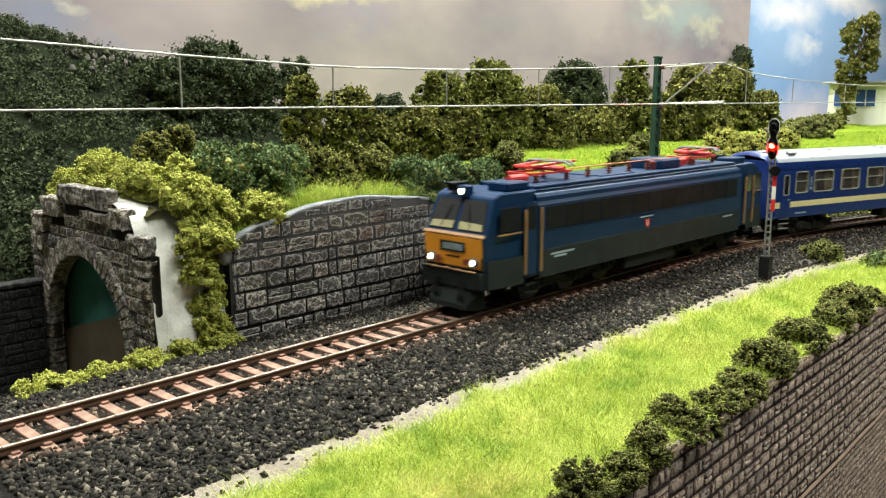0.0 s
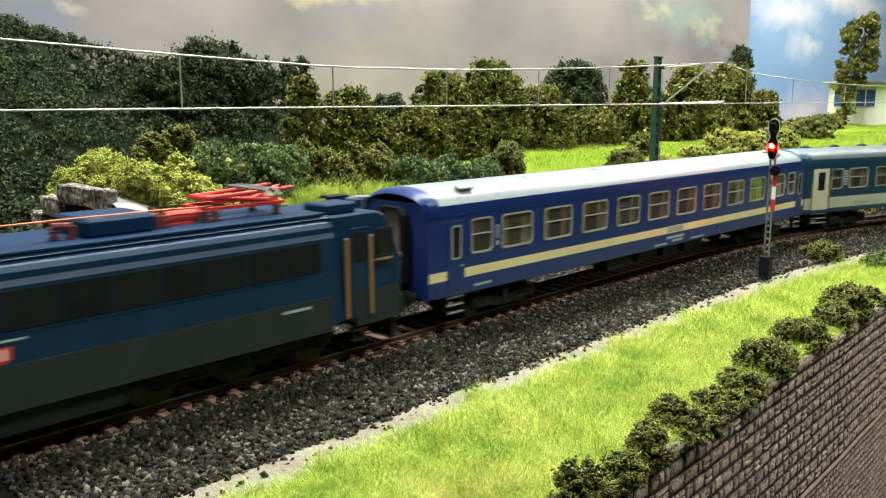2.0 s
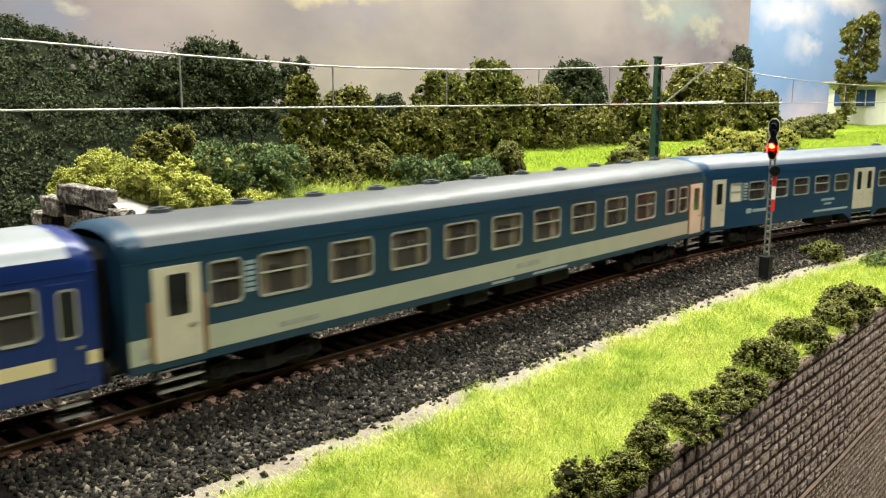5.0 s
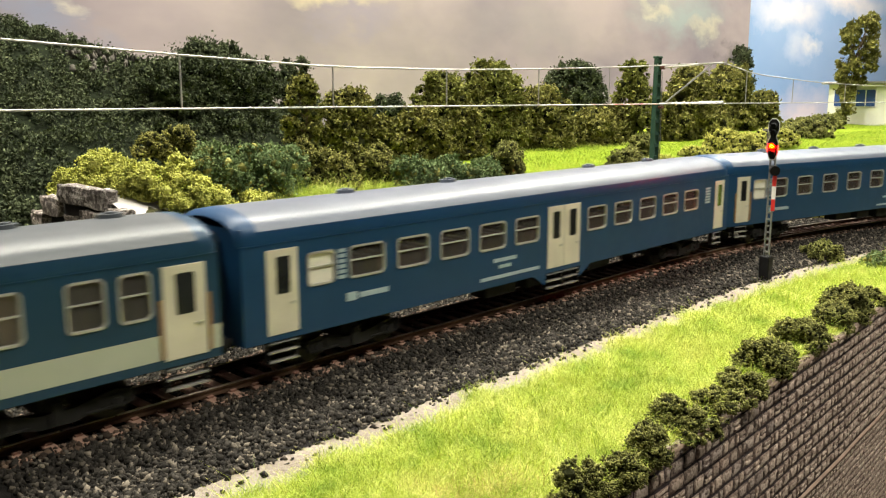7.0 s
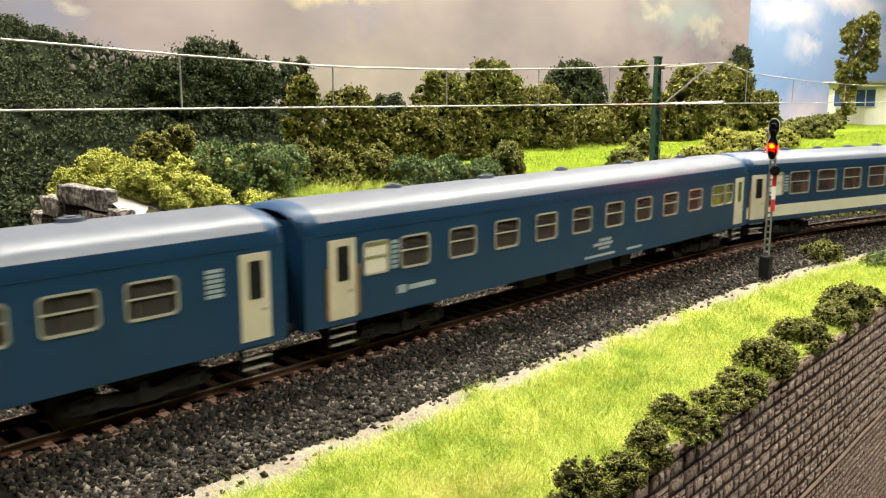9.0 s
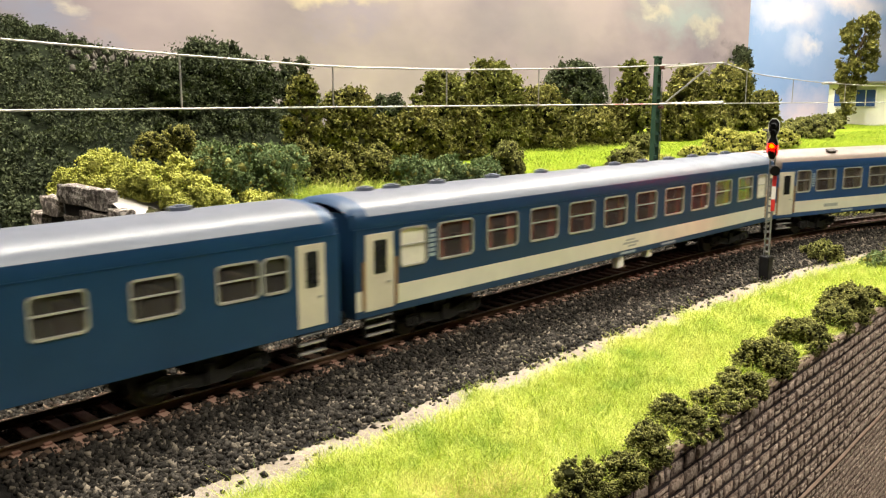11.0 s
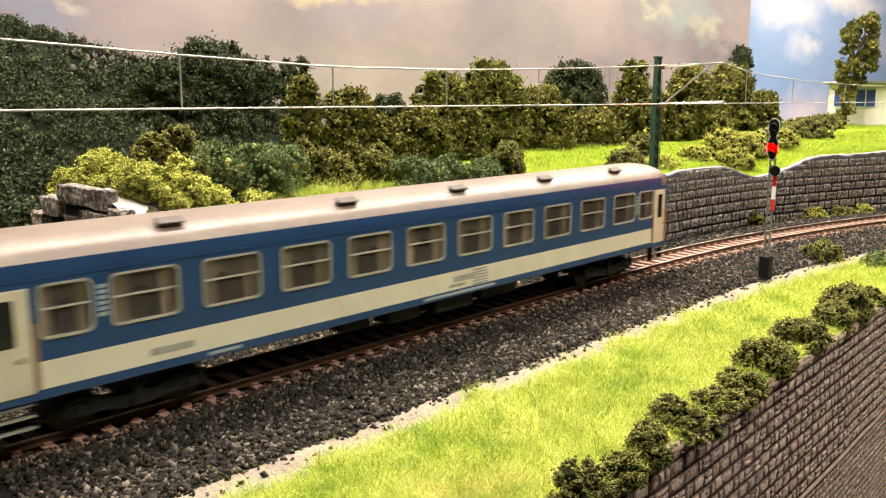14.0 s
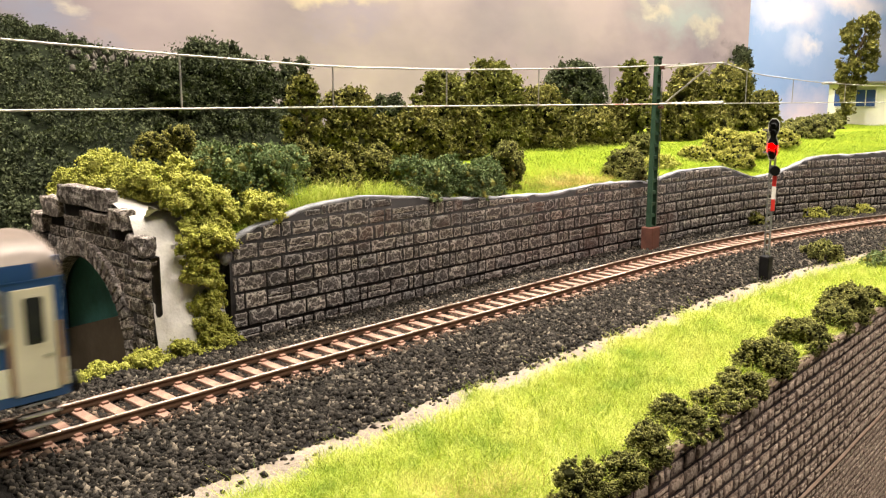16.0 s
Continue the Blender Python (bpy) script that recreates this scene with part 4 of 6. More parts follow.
bush(M_LEAF_LIME, 157, 46, 36, 13, 12)
bush(M_LEAF_LIME, 172, 45, 36, 18, 10)
bush(M_LEAF_LIME, 146, 47, 36, 10, 11)
bush(M_LEAF_LIME, 152, 43, 28, 17, 11)
bush(M_LEAF_LIME, 143, 42, 28, 9, 9)
bush(M_LEAF_LIME, 151, 42, 23, 9, 10)
bush(M_LEAF_LIME, 145, 41, 18, 12, 11)
bush(M_LEAF_LIME, 151, 41, 9, 9, 12)
bush(M_LEAF_LIME, 147, 41, 0, 13, 14)
bush(M_LEAF_LIME, 145, 40, -5, 8, 10)
bush(M_LEAF_LIME, 150, 40, -6, 13, 12)
bush(M_LEAF_OLIVE, 149, 75, 58, 14, 8)
bush(M_LEAF_OLIVE, 160, 75, 58, 15, 11)
bush(M_LEAF_TEAL, 165, 62, 48, 18, 14)
bush(M_LEAF_TEAL, 180, 62, 46, 17, 16)
bush(M_LEAF_TEAL, 198, 62, 45, 17, 15)
bush(M_LEAF_TEAL, 252, 50, 39, 17, 15)
bush(M_LEAF_TEAL, 277, 52, 36, 20, 17)
bush(M_LEAF_TEAL, 304, 52, 33, 20, 17)
bush(M_LEAF_OLIVE, 214, 62, 45, 17, 13)
bush(M_LEAF_OLIVE, 238, 70, 48, 12, 12)
bush(M_LEAF_OLIVE, 243, 62, 44, 16, 13)
bush(M_LEAF_OLIVE, 214, 75, 51, 14, 11)
bush(M_LEAF_HEDGE, 327, 58, 37, 18, 20)
bush(M_LEAF_TEAL, 168, 56, 46, 18, 12)
bush(M_LEAF_TEAL, 187, 56, 44, 19, 14)
bush(M_LEAF_TEAL, 168, 68, 52, 12, 10)
bush(M_LEAF_TEAL, 199, 72, 50, 16, 11)
bush(M_LEAF_TEAL, 259, 46, 37, 20, 14)
bush(M_LEAF_TEAL, 286, 46, 35, 20, 14)
bush(M_LEAF_OLIVE, 220, 58, 44, 18, 12)
bush(M_LEAF_OLIVE, 260, 78, 46, 15, 12)
bush(M_LEAF_MOSS, 534, 62, 33, 23, 13)
bush(M_LEAF_MOSS, 565, 48, 25, 27, 19)
bush(M_LEAF_HEDGE, 422, 48, 29, 25, 20)
bush(M_LEAF_HEDGE, 487, 75, 40, 20, 14)
bush(M_LEAF_LIME, 467, 50, 30, 21, 12)
bush(M_LEAF_MOSS, 572, 60, 28, 28, 28)
bush(M_LEAF_MOSS, 597, 52, 24, 32, 29)
bush(M_LEAF_MOSS, 635, 50, 20, 32, 29)
bush(M_LEAF_HEDGE, 761, 80, 20, 30, 28)
bush(M_LEAF_HEDGE, 809, 75, 15, 36, 32)
bush(M_LEAF_HEDGE, 707, 50, 18, 37, 20)
bush(M_LEAF_OLIVE, 545, 24, -5, 18, 9)
bush(M_LEAF_MOSS, 604, 5, -5, 17, 8)
bush(M_LEAF_HEDGE, 627, -5, -5, 19, 7)
bush(M_LEAF_MOSS, 652, -12, -5, 15, 7)
bush(M_LEAF_HEDGE, 138, -112, -7, 12, 12)
bush(M_LEAF_HEDGE, 158, -110, -9, 10, 9)
bush(M_LEAF_HEDGE, 172, -108, -13, 11, 15)
bush(M_LEAF_HEDGE, 194, -103, -9, 11, 11)
bush(M_LEAF_HEDGE, 195, -107, -14, 15, 12)
bush(M_LEAF_HEDGE, 213, -106, -13, 16, 11)
bush(M_LEAF_HEDGE, 232, -104, -15, 17, 14)
bush(M_LEAF_HEDGE, 255, -101, -12, 15, 16)
bush(M_LEAF_HEDGE, 268, -101, -14, 15, 10)
bush(M_LEAF_HEDGE, 291, -99, -16, 19, 19)
bush(M_LEAF_HEDGE, 325, -98, -17, 17, 20)
bush(M_LEAF_HEDGE, 345, -97, -11, 20, 17)
bush(M_LEAF_HEDGE, 375, -96, -14, 16, 13)
bush(M_LEAF_HEDGE, 462, -50, -17, 24, 20)
bush(M_LEAF_TEAL, 458, -80, -33, 20, 26)
tree(M_LEAF_OLIVE, 259, 130, 54, 21, 36)
tree(M_LEAF_OLIVE, 286, 128, 52, 32, 32)
tree(M_LEAF_OLIVE, 329, 120, 49, 35, 25)
tree(M_LEAF_TREE, 359, 132, 47, 39, 47)
tree(M_LEAF_TREE, 406, 135, 45, 47, 56)
tree(M_LEAF_OLIVE, 453, 132, 43, 48, 43)
tree(M_LEAF_OLIVE, 501, 122, 41, 38, 31)
tree(M_LEAF_TREE, 549, 120, 43, 31, 64)
tree(M_LEAF_OLIVE, 643, 125, 43, 43, 61)
tree(M_LEAF_OLIVE, 738, 135, 40, 50, 69)
tree(M_LEAF_OLIVE, 805, 130, 50, 35, 36)
tree(M_LEAF_OLIVE, 303, 124, 50, 30, 20)
tree(M_LEAF_OLIVE, 535, 125, 42, 24, 32)
tree(M_LEAF_OLIVE, 606, 128, 42, 26, 41)
tree(M_LEAF_OLIVE, 362, 122, 48, 32, 29)
tree(M_LEAF_OLIVE, 657, 118, 43, 42, 38)
tree(M_LEAF_DARK, 232, 217, 54, 40, 47)
tree(M_LEAF_DARK, 266, 225, 52, 60, 60)
tree(M_LEAF_DARK, 291, 218, 50, 38, 54)
tree(M_LEAF_DARK, 332, 235, 47, 32, 58)
tree(M_LEAF_DARK, 413, 235, 44, 36, 38)
tree(M_LEAF_DARK, 649, 240, 34, 61, 78)
tree(M_LEAF_DARK, 1014, 250, 32, 37, 109)
tree(M_LEAF_OLIVE, 880, 85, 50, 44, 108, True)
for k in range(11):
    bush(M_LEAF_LIME, 87 + 6.8 * k, 35.5 + 1.2 * math.sin(k * 2.1), -7.0, 12 + 3 * math.sin(k * 1.7), 6.6 + 1.8 * math.sin(k * 2.9))

# ---- overhead line ----
bm = bmesh.new()
catenary_mast = thing("catenary_mast", pose(0.410, 0.0235, 0, 0, 0, 0), "dark green lattice catenary mast on a rust-brown footing", "catenary mast")
for x0, x1 in ((-2.4, -1.7), (1.7, 2.4)):
    vs = box(bm, x0, x1, -1.3, 1.3, 4, 98.5)
    for q in vs:
        t = (q.co.z - 4) / 94.5
        q.co.x *= 1.25 - 0.4 * t
        q.co.y *= 1.2 - 0.35 * t
part("upright", bm, M_MASTGREEN, catenary_mast)
for i in range(15):
    z = 8 + 6.3 * i
    part("cross_plate", boxes((-2.2 + 0.045 * i, 2.2 - 0.045 * i, -1.0, 1.0, z, z + 1.7)), M_MASTGREEN, catenary_mast)
part("footing", boxes((-4, 4, -3.6, 3.6, -6, 9), bevel=0.5), M_RUSTBASE, catenary_mast, "rust-brown square footing")
part("mast_cap", boxes((-2.4, 2.4, -1.6, 1.6, 98.3, 99.4), bevel=0.2), M_MASTGREEN, catenary_mast)
bm = bmesh.new()
wire_path(bm, [(1.2, -1, 93.5), (1.0, -35.5, 95.2)], 0.42, 8)
part("top_tube", bm, M_WIRE, catenary_mast, "bare metal top tube")
bm = bmesh.new()
wire_path(bm, [(1.2, -1.4, 73.0), (1.0, -30, 94.6)], 0.42, 8)
part("stay_tube", bm, M_WIRE, catenary_mast, "slanting bare metal stay")
bm = bmesh.new()
wire_path(bm, [(1.2, -1.4, 75.2), (1.0, -36.5, 75.6)], 0.45, 8)
rod(bm, (1.0, -24, 75.4), (1.0, -37, 75.7), 0.75, 8)
part("steady_arm", bm, M_WIRE, catenary_mast, "bare metal steady arm")
bm = bmesh.new()
for z in (73.0, 93.5):
    for i in range(4):
        rod(bm, (1.2, -1.0 - i * 0.7, z), (1.2, -1.4 - i * 0.7, z), 0.95, 10)
part("insulators", bm, M_RUSTBASE, catenary_mast, "brown ribbed insulators")
bm = bmesh.new()
wire_path(bm, [(2.6, -1.4, 92), (3.4, -1.6, 40), (3.0, -1.5, 8)], 0.18, 5)
part("earth_wire", bm, M_GREYMETAL, catenary_mast)

WIRE_L = [(-600, 8), (120, 1.5), (411, -12.5)]


def wire_y(x):
    return along(WIRE_L, x) if x < 411 else -12.5 - (x - 411) * 0.14 - 0.00022 * (x - 411) ** 2


def mess_z(x):
    return along(((-600, 93), (-230, 96), (75, 91.2), (120, 89.2), (171, 87.3), (221, 87.6), (272, 89), (323, 91), (411, 95.2), (440, 90), (500, 86.5), (560, 85), (620, 86), (700, 92), (900, 92)), x)


for nm, droppers, xs in (("overhead_line", (-60, 20, 119.5, 169.5, 218.0, 267.5, 314.0), list(range(-600, 411, 15)) + [411]), ("overhead_line", (432, 476, 530, 592), list(range(411, 660, 12)))):
    line = thing(nm, None, "soldered silver overhead wires with droppers above the track", "overhead line", "overhead wire spans")
    bm = bmesh.new()
    wire_path(bm, [(x, wire_y(x), 75.2) for x in xs], 0.27, 6)
    part("contact_wire", bm, M_WIRE, line)
    bm = bmesh.new()
    wire_path(bm, [(x, wire_y(x), mess_z(x)) for x in xs], 0.27, 6)
    part("messenger_wire", bm, M_WIRE, line)
    for x in droppers:
        bm = bmesh.new()
        rod(bm, (x, wire_y(x), 75.2), (x, wire_y(x), mess_z(x)), 0.24, 6)
        part("dropper", bm, M_WIRE, line)

# ---- signal ----
sig = thing("railway_signal", pose(0.392, -0.048, -0.006), "grey lattice signal with lit red lamp and red-white board", "railway signal")
part("base_box", boxes((-2.6, 2.6, -2.4, 2.4, -1, 10.5), bevel=0.4), M_BLACK, sig, "black square base")
bm = bmesh.new()
for y0, y1 in ((-1.35, -0.85), (0.85, 1.35)):
    box(bm, -0.6, 0.6, y0, y1, 10, 63)
part("mast", bm, M_GREYMETAL, sig, "two grey uprights of the lattice mast")
for i in range(16):
    part("rung", boxes((-0.35, 0.35, -0.9, 0.9, 12 + 3.1 * i, 12.8 + 3.1 * i)), M_GREYMETAL, sig)
turn = Matrix.Rotation(radians(8), 4, "Z")
for z0, z1, m, nm in ((32, 37.5, M_RED, "red_stripe"), (37.5, 43.5, M_WHITE, "white_stripe"), (43.5, 49, M_RED, "red_stripe")):
    bm = bmesh.new()
    box(bm, -1.1, -0.7, -2.7, -0.9, z0, z1)
    part(nm, bm, m, sig)


def plate(bm, w, pts, x0, x1):
    prev = []
    prism(bm, pts, x0, x1)
    for q in bm.verts:
        q.co = Vector((q.co.y, q.co.x, q.co.z))


outline = [(-1.4, 74.4), (1.4, 74.4), (2.9, 72.5), (2.9, 69), (1.7, 66.4), (1.7, 65.4), (2.9, 63), (2.9, 58.2), (1.4, 54.6), (-1.4, 54.6), (-2.9, 58.2), (-2.9, 63), (-1.7, 65.4), (-1.7, 66.4), (-2.9, 69), (-2.9, 72.5)]
outline = [(a * 0.78, 74.4 - (74.4 - z) * 0.93) for a, z in outline]
bm = bmesh.new()
plate(bm, 0, [(a, z - 64.5) for a, z in outline], -0.4, 0.5)
for q in bm.verts:
    q.co.z += 64.5
bmesh.ops.transform(bm, matrix=turn @ Matrix.Translation((-1.6, 0, 0)), verts=bm.verts)
part("back_plate", bm, M_BLACK, sig, "black back plate")
bm = bmesh.new()
for (a, z), (b, y) in zip(outline, outline[1:] + outline[:1]):
    rod(bm, turn @ Vector((-1.9, a * 1.05, z)), turn @ Vector((-1.9, b * 1.05, y)), 0.2, 6)
part("white_rim", bm, M_GREYWHITE, sig, "white rim of the back plate")
for z, m, nm in ((71.3, M_BLACK, "lamp"), (68.3, M_BLACK, "lamp"), (62.4, M_REDGLOW, "red_lamp"), (58.8, M_BLACK, "lamp")):
    bm = bmesh.new()
    rod(bm, turn @ Vector((-2.0, 0, z)), turn @ Vector((-3.1 - 0.9 * (nm == "red_lamp"), 0, z - 0.1)), 1.2, 14)
    lamp = part(nm, bm, m, sig, "lit red lamp" if nm == "red_lamp" else "unlit lamp")
    bm = bmesh.new()
    for a in range(12):
        t0, t1 = math.pi * a / 11.0, math.pi * (a + 1) / 11.0
        if a < 11:
            q = [(-2.0, 1.45 * math.cos(t0), 1.45 * math.sin(t0)), (-4.6, 1.45 * math.cos(t0), 1.45 * math.sin(t0) - 0.3), (-4.6, 1.45 * math.cos(t1), 1.45 * math.sin(t1) - 0.3), (-2.0, 1.45 * math.cos(t1), 1.45 * math.sin(t1))]
            bm.faces.new([bm.verts.new(turn @ Vector((x, y, z + zz))) for x, y, zz in q])
    bmesh.ops.remove_doubles(bm, verts=bm.verts, dist=0.01)
    bmesh.ops.solidify(bm, geom=bm.faces[:], thickness=0.2)
    part("hood", bm, M_BLACK, lamp)
bm = bmesh.new()
rod(bm, turn @ Vector((-1.2, -1.0, 51.0)), turn @ Vector((-3.4, -2.2, 50.8)), 2.3, 16)
rod(bm, (0, 0, 51), turn @ Vector((-1.5, -1.0, 51.0)), 0.6, 6)
part("route_lamp", bm, M_BLACK, sig, "small round black lamp")
bm = bmesh.new()
box(bm, -0.4, 0.4, 1.8, 5.6, 69.0, 69.8)
box(bm, -0.4, 0.4, 1.8, 4.8, 58.6, 59.2)
rod(bm, (0, 3.2, 59), (0, 3.4, 69.2), 0.25, 5)
rod(bm, (0, 2.4, 59), (0, 2.6, 69.2), 0.2, 5)
part("bracket", bm, M_GREYMETAL, sig, "small grey service bracket")

# ---- house on the far meadow ----
M_CREAM = plain("cream_render", (0.80, 0.78, 0.69), 0.8, dirt=0.12, scale=60.0)
M_BLUEGLASS = plain("blue_window", (0.05, 0.10, 0.28), 0.15, dirt=0.3, scale=60.0)
M_ROOFGREY = plain("grey_flat_roof", (0.30, 0.29, 0.27), 0.8, dirt=0.3, scale=60.0)
house = thing("house", pose(0.9, 0.0, 0.0), "low cream house with flat grey roof and blue windows", "house")
part("wall", boxes((0, 90, -45, 104.5, 40, 91), bevel=0.4), M_CREAM, house)
part("roof", boxes((-7, 95, -52, 109.5, 91, 93.5), bevel=0.3), M_ROOFGREY, house, "flat grey roof with overhang")
for y0, y1 in ((83.2, 98.2), (60.0, 77.5)):
    fr = part("window", boxes((-0.8, 0.5, y0 - 1, y1 + 1, 68.5, 86.5)), M_WHITE, house, "white framed window")
    ym = (y0 + y1) / 2
    part("pane", boxes((-1.2, -0.5, y0, ym - 0.5, 69.5, 85.5)), M_BLUEGLASS, fr)
    part("pane", boxes((-1.2, -0.5, ym + 0.5, y1, 69.5, 85.5)), M_BLUEGLASS, fr)

# ---- train ----
M_LOCO = plain("navy_loco_paint", (0.006, 0.027, 0.078), 0.42, dirt=0.2, scale=60.0, spec=0.18)
M_LOCOGREY = plain("grey_skirt_paint", (0.027, 0.034, 0.034), 0.6, dirt=0.3, scale=80.0, spec=0.1)
M_GRILLE = plain("dark_grille", (0.010, 0.012, 0.014), 0.6, dirt=0.4, scale=120.0, spec=0.1)
M_GRILLE_B = plain("dark_grille_b", (0.012, 0.014, 0.016), 0.6, dirt=0.4, scale=120.0, spec=0.1)
M_YELLOW = plain("amber_front_paint", (0.72, 0.30, 0.025), 0.42, dirt=0.15, scale=80.0)
M_RAILBROWN = plain("tan_handrail", (0.30, 0.17, 0.08), 0.5, dirt=0.25, scale=150.0)
M_UNDER = plain("dark_running_gear", (0.022, 0.021, 0.020), 0.6, dirt=0.4, scale=150.0, spec=0.1)
M_UNDER_G = plain("grey_green_running_gear", (0.016, 0.02, 0.019), 0.55, dirt=0.4, scale=150.0, spec=0.1)
M_TYRE = plain("steel_tyre", (0.06, 0.055, 0.05), 0.45, 0.5, dirt=0.3, scale=200.0, spec=0.1)
M_PANTO = plain("red_pantograph", (0.58, 0.045, 0.04), 0.4, dirt=0.2, scale=150.0)
M_INSUL = plain("brown_insulator", (0.20, 0.05, 0.035), 0.35, dirt=0.2, scale=150.0)
M_COPPER = plain("copper_busbar", (0.55, 0.20, 0.10), 0.4, 0.6, dirt=0.2, scale=150.0)
M_HEADLAMP = glow("warm_headlamp", (1.0, 0.84, 0.55), 7.0)
M_DASH = plain("cream_cab_desk", (0.32, 0.29, 0.16), 0.6, dirt=0.2, scale=120.0)
M_SEAT = plain("brown_seat", (0.20, 0.11, 0.07), 0.8, dirt=0.35, scale=120.0)
M_SEATRED = plain("dark_red_seat", (0.22, 0.04, 0.032), 0.8, dirt=0.35, scale=120.0)
M_CURTAIN = plain("grey_curtain", (0.46, 0.37, 0.29), 0.8, dirt=0.3, scale=120.0)
M_INSIDE_DARK = plain("dark_brown_lining", (0.055, 0.042, 0.034), 0.8, dirt=0.35, scale=90.0, spec=0.1)
M_INSIDE_RED = plain("reddish_brown_lining", (0.40, 0.105, 0.08), 0.8, dirt=0.35, scale=90.0, spec=0.1)
M_FRAME = plain("pale_window_frame", (0.46, 0.44, 0.41), 0.4, 0.3, dirt=0.15, scale=200.0)
M_MILK = plain("milky_pane", (0.74, 0.70, 0.62), 0.3, dirt=0.12, scale=120.0)
M_LETTER = plain("pale_lettering", (0.34, 0.42, 0.47), 0.5, dirt=0.15, scale=200.0)
M_FAINT = plain("faded_lettering", (0.36, 0.37, 0.34), 0.5, dirt=0.25, scale=300.0)
M_RUBBER = plain("black_gangway_rubber", (0.012, 0.012, 0.012), 0.7, dirt=0.3, scale=150.0, spec=0.1)
M_DOOR = plain("cream_door_paint", (0.62, 0.57, 0.46), 0.45, dirt=0.15, scale=80.0)
M_CREAM_STRIPE = plain("cream_stripe_paint", (0.74, 0.62, 0.36), 0.42, dirt=0.1, scale=80.0)
M_GREY_STRIPE = plain("grey_green_stripe_paint", (0.42, 0.44, 0.355), 0.42, dirt=0.1, scale=80.0)
M_WHITE_STRIPE = plain("ivory_stripe_paint", (0.68, 0.65, 0.54), 0.42, dirt=0.1, scale=80.0)
M_BLUE_A = plain("royal_blue_paint", (0.010, 0.028, 0.15), 0.3, dirt=0.15, scale=60.0, spec=0.28)
M_BLUE_B = plain("petrol_blue_paint", (0.014, 0.046, 0.088), 0.35, dirt=0.15, scale=60.0, spec=0.28)
M_BLUE_C = plain("steel_blue_paint", (0.009, 0.045, 0.112), 0.4, dirt=0.15, scale=60.0, spec=0.28)
M_BLUE_E = plain("mid_blue_paint", (0.018, 0.06, 0.165), 0.38, dirt=0.15, scale=60.0, spec=0.28)
M_BLUE_D = plain("dark_petrol_blue_paint", (0.012, 0.043, 0.102), 0.38, dirt=0.15, scale=60.0, spec=0.28)
M_ROOF_A = plain("pale_grey_roof_paint", (0.25, 0.27, 0.295), 0.3, dirt=0.1, scale=40.0)
M_ROOF_B = plain("grey_roof_paint", (0.062, 0.071, 0.079), 0.4, dirt=0.15, scale=40.0)
M_ROOF_C = plain("silver_grey_roof_paint", (0.092, 0.107, 0.14), 0.38, dirt=0.15, scale=40.0)
M_ROOF_F = plain("rust_dusted_roof_paint", (0.185, 0.145, 0.12), 0.4, dirt=0.35, scale=35.0)
M_VENT = plain("dark_brown_vent", (0.06, 0.045, 0.035), 0.6, dirt=0.3, scale=150.0)


def pane_mat(name, tint):
    m, nt, b = mat(name, 0.05, 0.0, 0.5)
    b.inputs["Base Color"].default_value = (*tint, 1)
    b.inputs["Transmission Weight"].default_value = 0.955
    b.inputs["IOR"].default_value = 1.35
    return m


M_PANE = pane_mat("window_glass", (0.80, 0.76, 0.72))
M_DARKPANE = plain("dark_cab_glass", (0.02, 0.022, 0.022), 0.08, dirt=0.3, scale=60.0, spec=0.6)

MOVING = []          # (thing, place of its middle behind the nose, half distance of its bogies, bogies)


def ring(bm, x0, x1, z0, z1, y0, y1, t, c):
    """A window frame: a ring with cut corners, from y0 to y1."""
    def outline(a):
        k = c - a * 0.6
        p0, p1, q0, q1 = x0 + a, x1 - a, z0 + a, z1 - a
        return [(p0 + k, q0), (p1 - k, q0), (p1, q0 + k), (p1, q1 - k), (p1 - k, q1), (p0 + k, q1), (p0, q1 - k), (p0, q0 + k)]
    o, i = outline(0), outline(t)
    vs = [[bm.verts.new((x, y, z)) for x, z in pts] for y in (y0, y1) for pts in (o, i)]
    for k in range(8):
        n = (k + 1) % 8
        for a, b in ((0, 1), (1, 3), (3, 2), (2, 0)):
            bm.faces.new((vs[a][k], vs[a][n], vs[b][n], vs[b][k]))
    bmesh.ops.recalc_face_normals(bm, faces=bm.faces)


def wheelset(parent, x, r, gauge=8.2):
    ob = thing("wheelset", pose(x * MM, 0, r * MM))
    ob.parent = parent
    bm = bmesh.new()
    for s in (-1, 1):
        rod(bm, (0, s * (gauge - 1.4), 0), (0, s * (gauge + 0.9), 0), r, 24)
        rod(bm, (0, s * (gauge - 2.0), 0), (0, s * (gauge - 1.3), 0), r + 0.9, 24)
        rod(bm, (0, s * (gauge + 0.8), 0), (0, s * (gauge + 1.1), 0), r * 0.35, 10)
        box(bm, -r * 0.75, r * 0.75, s * (gauge + 0.5) - 0.5, s * (gauge + 0.5) + 0.5, -0.5, 0.5)
    wheel = part("wheel", bm, M_TYRE, ob, "dull steel wheels")
    bm = bmesh.new()
    rod(bm, (0, -gauge, 0), (0, gauge, 0), 1.1, 8)
    part("axle", bm, M_UNDER, ob)
    return ob


